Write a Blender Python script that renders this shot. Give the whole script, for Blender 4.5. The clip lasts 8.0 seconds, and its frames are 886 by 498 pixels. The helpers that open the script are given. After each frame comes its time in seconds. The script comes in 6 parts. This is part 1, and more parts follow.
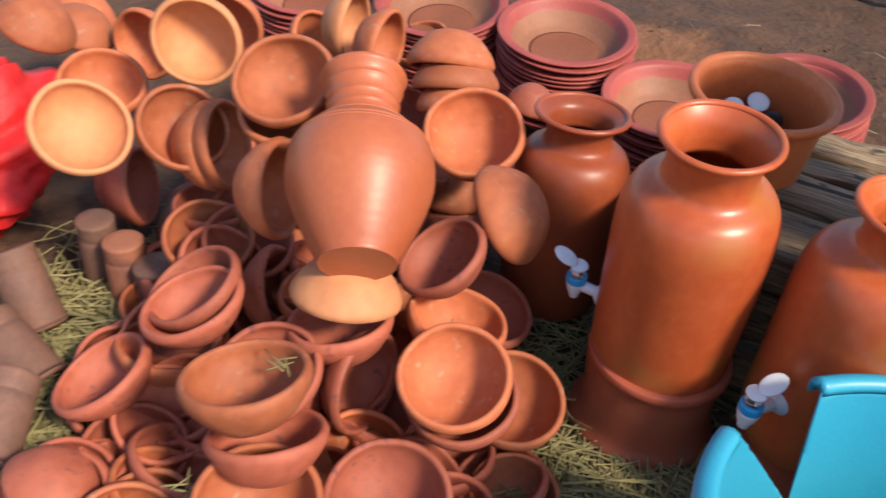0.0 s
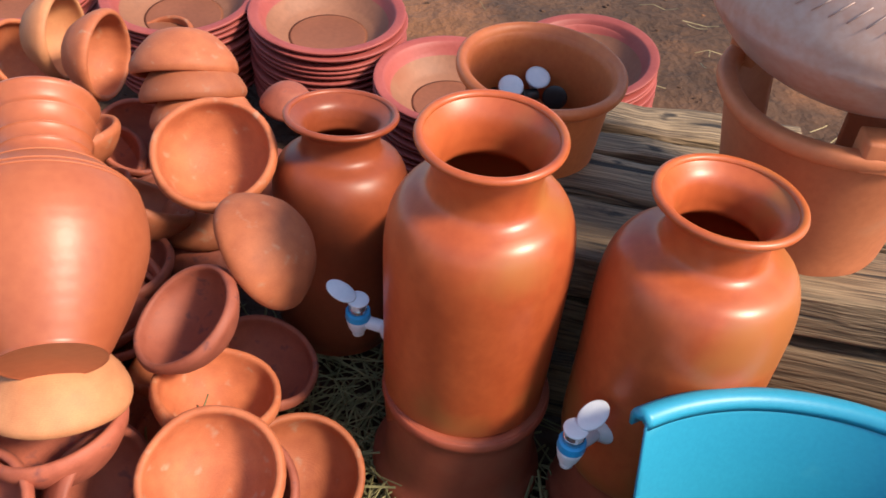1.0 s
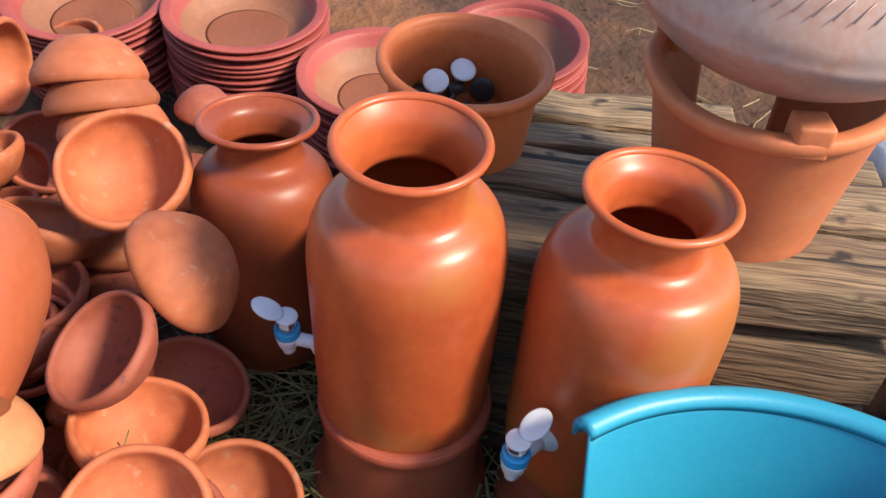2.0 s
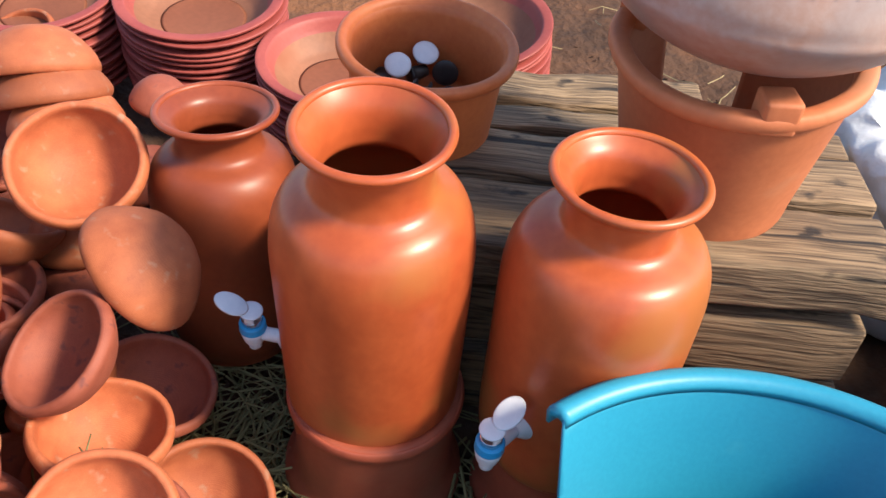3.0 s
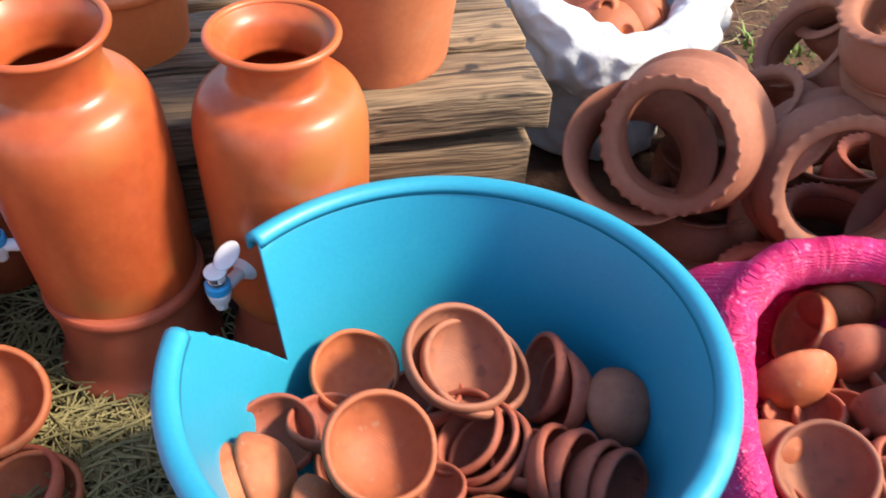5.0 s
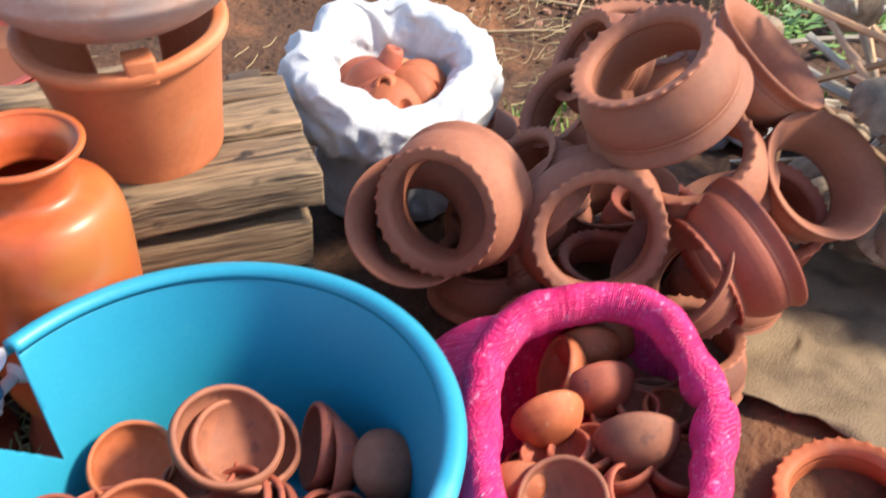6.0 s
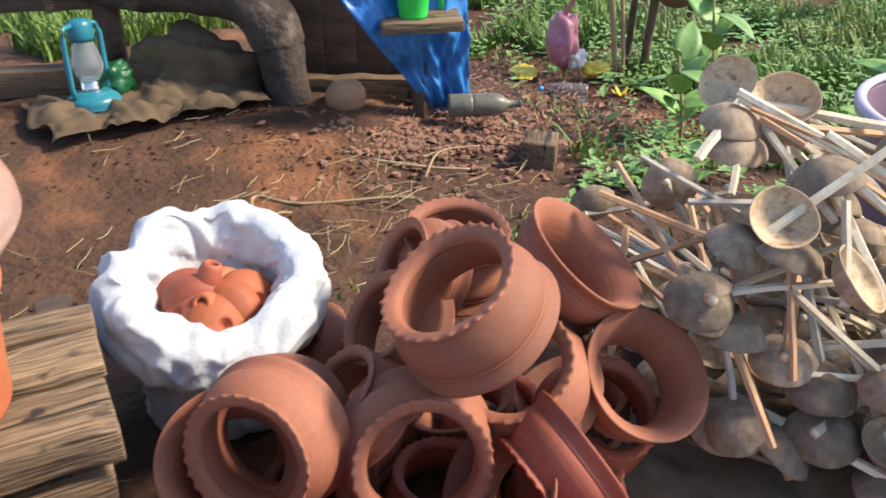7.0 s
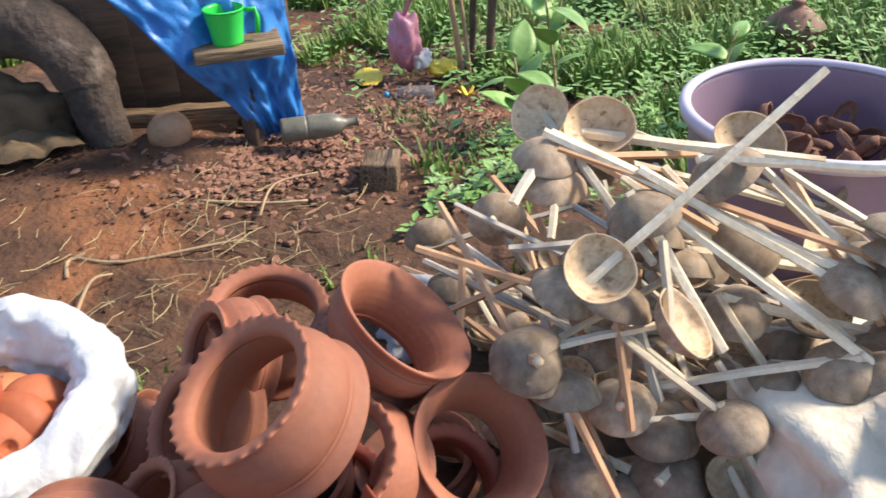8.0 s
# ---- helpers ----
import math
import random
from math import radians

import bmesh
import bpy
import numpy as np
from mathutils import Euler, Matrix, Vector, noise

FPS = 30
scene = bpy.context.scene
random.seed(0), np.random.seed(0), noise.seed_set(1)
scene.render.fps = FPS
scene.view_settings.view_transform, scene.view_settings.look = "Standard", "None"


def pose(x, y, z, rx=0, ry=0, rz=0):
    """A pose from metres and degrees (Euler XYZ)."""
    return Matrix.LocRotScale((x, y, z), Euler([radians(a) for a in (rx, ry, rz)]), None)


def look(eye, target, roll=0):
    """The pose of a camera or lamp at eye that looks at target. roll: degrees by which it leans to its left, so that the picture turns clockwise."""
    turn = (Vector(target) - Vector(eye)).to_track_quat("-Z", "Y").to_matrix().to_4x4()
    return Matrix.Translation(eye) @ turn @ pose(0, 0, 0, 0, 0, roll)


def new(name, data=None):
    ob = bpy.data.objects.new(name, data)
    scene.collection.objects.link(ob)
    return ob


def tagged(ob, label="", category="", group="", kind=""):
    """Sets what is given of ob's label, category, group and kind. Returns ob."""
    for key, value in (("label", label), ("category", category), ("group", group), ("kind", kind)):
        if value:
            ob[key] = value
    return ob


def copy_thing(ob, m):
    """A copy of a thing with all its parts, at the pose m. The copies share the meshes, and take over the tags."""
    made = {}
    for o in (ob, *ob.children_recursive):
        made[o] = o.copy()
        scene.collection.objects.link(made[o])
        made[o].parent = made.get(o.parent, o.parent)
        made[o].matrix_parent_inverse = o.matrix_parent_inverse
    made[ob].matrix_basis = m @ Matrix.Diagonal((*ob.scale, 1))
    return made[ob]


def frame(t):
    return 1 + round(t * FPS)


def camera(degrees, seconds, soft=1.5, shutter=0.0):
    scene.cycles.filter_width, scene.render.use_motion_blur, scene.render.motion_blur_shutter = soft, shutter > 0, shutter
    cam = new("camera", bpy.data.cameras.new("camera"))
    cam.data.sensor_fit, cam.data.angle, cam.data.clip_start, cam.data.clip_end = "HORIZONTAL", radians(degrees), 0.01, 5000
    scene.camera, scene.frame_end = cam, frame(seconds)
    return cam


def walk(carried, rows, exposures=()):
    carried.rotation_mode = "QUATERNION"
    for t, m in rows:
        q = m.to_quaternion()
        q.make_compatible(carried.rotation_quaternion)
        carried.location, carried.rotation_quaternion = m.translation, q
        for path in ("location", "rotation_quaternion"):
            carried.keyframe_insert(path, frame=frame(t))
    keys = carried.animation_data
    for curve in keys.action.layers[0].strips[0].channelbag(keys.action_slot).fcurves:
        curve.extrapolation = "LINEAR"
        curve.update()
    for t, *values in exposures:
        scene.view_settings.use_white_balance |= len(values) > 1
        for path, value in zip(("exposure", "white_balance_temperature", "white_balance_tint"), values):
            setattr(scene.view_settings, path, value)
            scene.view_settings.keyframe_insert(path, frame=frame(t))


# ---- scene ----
cam = camera(54.4, 8.0, soft=1.5, shutter=0.25)
PATH = [
    (0, (0.172, -0.001, 1.091), (0.073, 1.635, -0.054), 6.0),
    (0.5, (0.242, 0.155, 1.036), (0.384, 1.792, -0.104), 6.3),
    (1, (0.27, 0.243, 1.028), (0.56, 1.848, -0.129), 5.5),
    (1.5, (0.29, 0.277, 1.03), (0.658, 1.859, -0.137), 4.9),
    (3, (0.313, 0.317, 1.017), (0.781, 1.841, -0.191), 4.4),
    (3.5, (0.323, 0.294, 1.069), (0.876, 1.808, -0.116), 3.8),
    (4, (0.359, 0.244, 1.074), (1.034, 1.707, -0.111), 2.3),
    (4.2, (0.359, 0.223, 1.06), (1.071, 1.652, -0.145), 2.0),
    (5.3, (0.441, -0.021, 1.042), (1.236, 1.26, -0.273), -0.1),
    (5.5, (0.47, -0.048, 1.06), (1.316, 1.211, -0.244), -0.1),
    (6, (0.534, -0.098, 1.108), (1.541, 1.149, -0.088), 0.3),
    (6.5, (0.631, -0.108, 1.244), (1.769, 1.153, 0.188), 0.4),
    (7, (0.764, -0.084, 1.265), (2.006, 1.115, 0.256), -0.1),
    (7.5, (0.897, -0.06, 1.302), (2.21, 1.038, 0.268), -1.2),
    (8, (1.014, -0.075, 1.329), (2.39, 0.921, 0.275), -2.4),
]
EXPOSURES = [(0, 0.62), (1.5, 0.76), (3.5, 0.95), (5.5, 1.18), (6, 1.12), (6.5, 0.90), (7, 0.82), (8, 0.90)]
walk(cam, [(t, look(eye, target, roll)) for t, eye, target, roll in PATH], EXPOSURES)

# ---- world and sun ----
SUN_AZ, SUN_EL = radians(130.0), radians(42.0)   # clockwise from +y
world = bpy.data.worlds.new("sky")
scene.world = world
world.use_nodes = True
wn = world.node_tree.nodes
sky = wn.new("ShaderNodeTexSky")
sky.sky_type = "NISHITA"
sky.sun_disc = False
sky.sun_elevation, sky.sun_rotation = SUN_EL, SUN_AZ
world.node_tree.links.new(sky.outputs[0], wn["Background"].inputs[0])
wn["Background"].inputs[1].default_value = 0.15
sun = new("sun", bpy.data.lights.new("sun", "SUN"))
sun.data.energy, sun.data.angle, sun.data.color = 3.85, radians(10.0), (1.0, 0.86, 0.68)
sun_dir = Vector((math.sin(SUN_AZ) * math.cos(SUN_EL), math.cos(SUN_AZ) * math.cos(SUN_EL), math.sin(SUN_EL)))
sun.matrix_world = look(sun_dir * 20, (0, 0, 0))


# ---- materials ----
def mat(name, a, b, scale=6.0, rough=0.7, bump=0.25, fine=60.0, spot=None, spot_scale=3.0, spot_at=0.58, rings=0.0,
        stretch=(1, 1, 1), vary=0.12, metal=0.0, relief=0.004, coat=0.0, clear=0.0, sheen=0.0, sub=0.0):
    """Two-tone surface with grain, blotches, per-object variation and optional turning rings."""
    m = bpy.data.materials.new(name)
    m.use_nodes = True
    nt = m.node_tree
    N, L = nt.nodes.new, nt.links.new
    bsdf = nt.nodes["Principled BSDF"]
    tc, mp, info = N("ShaderNodeTexCoord"), N("ShaderNodeMapping"), N("ShaderNodeObjectInfo")
    mp.inputs["Scale"].default_value = stretch
    L(tc.outputs["Object"], mp.inputs[0])
    shift = N("ShaderNodeVectorMath")
    shift.operation = "ADD"
    mul = N("ShaderNodeMath")
    mul.operation = "MULTIPLY"
    mul.inputs[1].default_value = 37.0
    L(info.outputs["Random"], mul.inputs[0])
    L(mp.outputs[0], shift.inputs[0])
    L(mul.outputs[0], shift.inputs[1])
    n1, n2 = N("ShaderNodeTexNoise"), N("ShaderNodeTexNoise")
    for n, s, d in ((n1, scale, 4.0), (n2, fine, 6.0)):
        n.inputs["Scale"].default_value, n.inputs["Detail"].default_value = s, d
        L(shift.outputs[0], n.inputs["Vector"])
    ramp = N("ShaderNodeValToRGB")
    ramp.color_ramp.elements[0].position, ramp.color_ramp.elements[1].position = 0.33, 0.67
    ramp.color_ramp.elements[0].color, ramp.color_ramp.elements[1].color = (*a, 1), (*b, 1)
    mixf = N("ShaderNodeMath")
    mixf.operation = "MULTIPLY_ADD"
    mixf.inputs[1].default_value = 0.35
    L(n2.outputs[0], mixf.inputs[0])
    sc = N("ShaderNodeMath")
    sc.operation = "MULTIPLY"
    sc.inputs[1].default_value = 0.65
    L(n1.outputs[0], sc.inputs[0])
    L(sc.outputs[0], mixf.inputs[2])
    L(mixf.outputs[0], ramp.inputs[0])
    col = ramp.outputs[0]
    if spot:
        n3, r3, mx = N("ShaderNodeTexNoise"), N("ShaderNodeValToRGB"), N("ShaderNodeMixRGB")
        n3.inputs["Scale"].default_value, n3.inputs["Detail"].default_value = spot_scale, 3.0
        L(shift.outputs[0], n3.inputs["Vector"])
        r3.color_ramp.elements[0].position, r3.color_ramp.elements[1].position = spot_at, spot_at + 0.12
        L(n3.outputs[0], r3.inputs[0])
        L(r3.outputs[0], mx.inputs[0])
        L(col, mx.inputs[1])
        mx.inputs[2].default_value = (*spot, 1)
        col = mx.outputs[0]
    hsv, vr = N("ShaderNodeHueSaturation"), N("ShaderNodeMapRange")
    vr.inputs["To Min"].default_value, vr.inputs["To Max"].default_value = 1 - vary, 1 + vary
    L(info.outputs["Random"], vr.inputs["Value"])
    L(vr.outputs[0], hsv.inputs["Value"])
    L(col, hsv.inputs["Color"])
    L(hsv.outputs[0], bsdf.inputs["Base Color"])
    rr = N("ShaderNodeMapRange")
    rr.inputs["To Min"].default_value, rr.inputs["To Max"].default_value = max(0.05, rough - 0.1), min(1, rough + 0.12)
    L(n1.outputs[0], rr.inputs["Value"])
    L(rr.outputs[0], bsdf.inputs["Roughness"])
    bp = N("ShaderNodeBump")
    bp.inputs["Strength"].default_value, bp.inputs["Distance"].default_value = bump, relief
    h = n2.outputs[0]
    if rings:
        wv, ad = N("ShaderNodeTexWave"), N("ShaderNodeMath")
        wv.wave_type, wv.bands_direction = "BANDS", "Z"
        wv.inputs["Scale"].default_value, wv.inputs["Distortion"].default_value = rings, 1.5
        wv.inputs["Detail"].default_value = 2.0
        L(tc.outputs["Object"], wv.inputs["Vector"])
        ad.operation = "ADD"
        soft = N("ShaderNodeMath")
        soft.operation = "MULTIPLY"
        soft.inputs[1].default_value = 0.3
        L(wv.outputs["Fac"], soft.inputs[0])
        L(soft.outputs[0], ad.inputs[0])
        L(n2.outputs[0], ad.inputs[1])
        h = ad.outputs[0]
    L(h, bp.inputs["Height"])
    L(bp.outputs[0], bsdf.inputs["Normal"])
    bsdf.inputs["Metallic"].default_value = metal
    bsdf.inputs["Coat Weight"].default_value = coat
    bsdf.inputs["Coat Roughness"].default_value = 0.25
    bsdf.inputs["Transmission Weight"].default_value = clear
    bsdf.inputs["Sheen Weight"].default_value = sheen
    bsdf.inputs["Subsurface Weight"].default_value = sub
    return m


M = {
    "polished": mat("polished clay", (0.34, 0.062, 0.019), (0.49, 0.110, 0.034), 4, 0.36, 0.03, 70, (0.37, 0.118, 0.034), 6, 0.52, vary=0.05, stretch=(1, 1, 0.8)),
    "vase": mat("vase clay", (0.36, 0.086, 0.035), (0.46, 0.128, 0.052), 5, 0.42, 0.06, 90, (0.46, 0.17, 0.08), 5, 0.62, 24),
    "green_dark": mat("dark green plastic", (0.01, 0.08, 0.03), (0.02, 0.16, 0.06), 9, 0.35, 0.2, 80),
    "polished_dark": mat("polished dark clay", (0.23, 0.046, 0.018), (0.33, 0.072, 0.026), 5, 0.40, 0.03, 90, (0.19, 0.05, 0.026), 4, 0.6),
    "clay": mat("bisque clay", (0.335, 0.087, 0.034), (0.455, 0.134, 0.053), 8, 0.66, 0.12, 110, (0.39, 0.18, 0.105), 9, 0.62, 30, vary=0.2),
    "clay_light": mat("pale clay", (0.48, 0.18, 0.075), (0.58, 0.245, 0.106), 8, 0.66, 0.1, 110, (0.5, 0.2, 0.1), 7, 0.62, 30, vary=0.12),
    "clay_red": mat("red clay", (0.29, 0.07, 0.04), (0.41, 0.11, 0.06), 8, 0.66, 0.12, 110, (0.2, 0.06, 0.05), 8, 0.6, 30, vary=0.2),
    "clay_brown": mat("brown clay", (0.245, 0.086, 0.048), (0.345, 0.131, 0.073), 7, 0.70, 0.14, 100, (0.19, 0.073, 0.047), 6, 0.58, 26, vary=0.16),
    "dish_rim": mat("red slip", (0.27, 0.050, 0.042), (0.36, 0.08, 0.064), 10, 0.55, 0.1, 110, vary=0.1),
    "stand": mat("smooth red clay", (0.30, 0.062, 0.032), (0.40, 0.095, 0.045), 6, 0.55, 0.05, 90, (0.34, 0.11, 0.06), 5, 0.62, 8),
    "planter": mat("bright planter clay", (0.44, 0.10, 0.028), (0.57, 0.165, 0.05), 6, 0.48, 0.06, 90, (0.47, 0.16, 0.06), 5, 0.6, 14),
    "stove_clay": mat("stove clay", (0.40, 0.115, 0.045), (0.53, 0.17, 0.068), 6, 0.66, 0.08, 90, (0.44, 0.19, 0.10), 6, 0.62, 8),
    "tap_dark": mat("black plastic", (0.015, 0.014, 0.014), (0.04, 0.036, 0.034), 20, 0.4, 0.05, 120),
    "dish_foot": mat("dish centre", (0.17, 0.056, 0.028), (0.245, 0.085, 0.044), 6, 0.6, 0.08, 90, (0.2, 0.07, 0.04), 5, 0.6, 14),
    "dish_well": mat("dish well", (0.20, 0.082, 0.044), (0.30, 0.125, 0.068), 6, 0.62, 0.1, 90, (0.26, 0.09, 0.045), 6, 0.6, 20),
    "smoked": mat("smoked clay", (0.38, 0.19, 0.13), (0.50, 0.38, 0.34), 3.2, 0.40, 0.08, 80, (0.27, 0.24, 0.245), 3.5, 0.55, 0, vary=0.03),
    # clay_dark: the tumblers' shade is put into this dark base colour
    "clay_dark": mat("shade-dark tumbler clay", (0.11, 0.06, 0.045), (0.22, 0.10, 0.065), 9, 0.7, 0.12, 100, (0.24, 0.2, 0.19), 12, 0.64, vary=0.15),
    "blue": mat("blue plastic", (0.018, 0.245, 0.385), (0.026, 0.295, 0.445), 3, 0.40, 0.05, 160, (0.05, 0.33, 0.46), 12, 0.66, vary=0.0),
    "purple": mat("purple plastic", (0.215, 0.145, 0.20), (0.275, 0.195, 0.26), 3, 0.45, 0.03, 160, (0.33, 0.26, 0.32), 9, 0.64, vary=0.0),
    "purple_rim": mat("pale purple rim", (0.47, 0.43, 0.54), (0.55, 0.51, 0.62), 3, 0.45, 0.03, 160, vary=0.0),
    "white_plastic": mat("white plastic", (0.62, 0.66, 0.72), (0.74, 0.76, 0.8), 30, 0.35, 0.02, 160, (0.5, 0.48, 0.44), 40, 0.66, vary=0.0),
    "ring_blue": mat("blue tap collar", (0.02, 0.30, 0.62), (0.03, 0.36, 0.7), 30, 0.35, 0.02, 160, vary=0.0),
    "chrome": mat("chrome", (0.6, 0.6, 0.6), (0.72, 0.72, 0.72), 20, 0.16, 0.02, 120, metal=1.0, vary=0.0),
    "wood_dark": mat("old dark timber", (0.045, 0.032, 0.024), (0.14, 0.09, 0.06), 16, 0.85, 0.8, 90, (0.2, 0.13, 0.08), 7, 0.64, stretch=(0.15, 1, 1)),
    "log": mat("grey bark", (0.030, 0.022, 0.018), (0.095, 0.070, 0.056), 9, 0.9, 1.0, 40, (0.17, 0.135, 0.11), 8, 0.62, relief=0.012),
    "stick": mat("stripped stick", (0.58, 0.47, 0.32), (0.80, 0.72, 0.56), 14, 0.72, 0.5, 90, (0.36, 0.23, 0.12), 7, 0.60, stretch=(1, 1, 1), vary=0.25),
    "stick_brown": mat("brown stick", (0.42, 0.23, 0.12), (0.58, 0.36, 0.21), 9, 0.7, 0.3, 60, stretch=(1, 1, 0.2), vary=0.2),
    "stick_grey": mat("grey stick", (0.38, 0.34, 0.29), (0.54, 0.5, 0.43), 9, 0.75, 0.3, 60, stretch=(1, 1, 0.2), vary=0.2),
    "shell": mat("coconut shell outside", (0.165, 0.118, 0.080), (0.40, 0.31, 0.22), 7, 0.68, 0.4, 80, (0.26, 0.17, 0.10), 4, 0.56, stretch=(1, 1, 0.3), vary=0.4),
    "shell_in": mat("coconut shell inside", (0.40, 0.27, 0.15), (0.66, 0.53, 0.36), 10, 0.6, 0.3, 120, (0.24, 0.13, 0.07), 8, 0.6, vary=0.28),
    "sack": mat("white woven plastic", (0.50, 0.535, 0.57), (0.64, 0.665, 0.69), 9, 0.5, 0.5, 60, vary=0.0, sheen=0.15, relief=0.005),
    # pink: the pale spots are painted glints of the shiny threads
    "pink": mat("pink netting", (0.62, 0.006, 0.115), (0.90, 0.035, 0.24), 22, 0.33, 0.9, 300, (0.92, 0.30, 0.50), 110, 0.60, rings=95, vary=0.0, stretch=(1, 1, 1.6)),
    "red_net": mat("red netting", (0.55, 0.01, 0.012), (0.75, 0.03, 0.03), 60, 0.45, 0.5, 300, vary=0.0),
    "burlap": mat("burlap", (0.165, 0.115, 0.066), (0.285, 0.21, 0.13), 9, 0.95, 0.8, 240, (0.09, 0.06, 0.038), 5, 0.58),
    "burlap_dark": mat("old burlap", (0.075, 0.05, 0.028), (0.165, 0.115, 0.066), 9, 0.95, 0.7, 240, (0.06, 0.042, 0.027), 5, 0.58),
    "paper_beige": mat("beige paper", (0.60, 0.52, 0.40), (0.78, 0.71, 0.58), 7, 0.7, 0.5, 50, (0.52, 0.42, 0.30), 6, 0.6, relief=0.008),
    "tarp": mat("blue tarpaulin", (0.015, 0.13, 0.42), (0.035, 0.22, 0.58), 10, 0.4, 0.3, 200, vary=0.0),
    "lantern_blue": mat("blue enamel", (0.018, 0.17, 0.23), (0.03, 0.23, 0.30), 10, 0.35, 0.1, 120, (0.14, 0.1, 0.06), 14, 0.68, vary=0.0),
    "green": mat("green plastic", (0.02, 0.5, 0.06), (0.035, 0.58, 0.09), 5, 0.35, 0.02, 120, vary=0.0),
    "straw": mat("straw", (0.24, 0.175, 0.08), (0.40, 0.32, 0.17), 30, 0.75, 0.1, 90, (0.16, 0.13, 0.07), 2, 0.55, vary=0.0),
    "hay": mat("damp hay", (0.125, 0.110, 0.043), (0.30, 0.26, 0.115), 20, 0.8, 0.1, 90, vary=0.0),
    "twig": mat("dry twig", (0.3, 0.2, 0.11), (0.45, 0.33, 0.2), 12, 0.8, 0.3, 60),
    "leaf": mat("broad leaf", (0.13, 0.27, 0.05), (0.24, 0.42, 0.13), 12, 0.5, 0.2, 60, (0.36, 0.5, 0.27), 5, 0.6, vary=0.25, sub=0.0),
    "grass": mat("grass", (0.075, 0.155, 0.025), (0.22, 0.34, 0.075), 3, 0.6, 0.1, 60, (0.30, 0.36, 0.13), 1.2, 0.55),
    "shard": mat("broken clay", (0.17, 0.085, 0.055), (0.30, 0.155, 0.105), 9, 0.85, 0.4, 80, vary=0.2),
    "yellow": mat("yellow paper", (0.65, 0.47, 0.03), (0.75, 0.58, 0.06), 9, 0.6, 0.1, 80),
    "bag": mat("thin pink bag", (0.42, 0.16, 0.22), (0.55, 0.26, 0.33), 10, 0.35, 0.3, 90, (0.4, 0.03, 0.04), 10, 0.58),
    "paper": mat("white scrap", (0.6, 0.58, 0.54), (0.72, 0.7, 0.66), 8, 0.6, 0.2, 80),
    "blade": mat("machine grey", (0.2, 0.21, 0.24), (0.3, 0.31, 0.34), 8, 0.6, 0.1, 80),
    "bottle_glass": mat("dusty glass", (0.10, 0.10, 0.075), (0.20, 0.19, 0.15), 14, 0.4, 0.1, 90, (0.16, 0.11, 0.07), 12, 0.58),
    "dusty": mat("dusty tan clay", (0.30, 0.165, 0.092), (0.44, 0.27, 0.165), 9, 0.9, 0.4, 60, (0.30, 0.12, 0.058), 6, 0.54),
}
clear = mat("clear plastic", (0.85, 0.9, 0.92), (0.9, 0.94, 0.95), 10, 0.12, 0.05, 60, clear=0.9, vary=0.0)
M["clear"] = clear


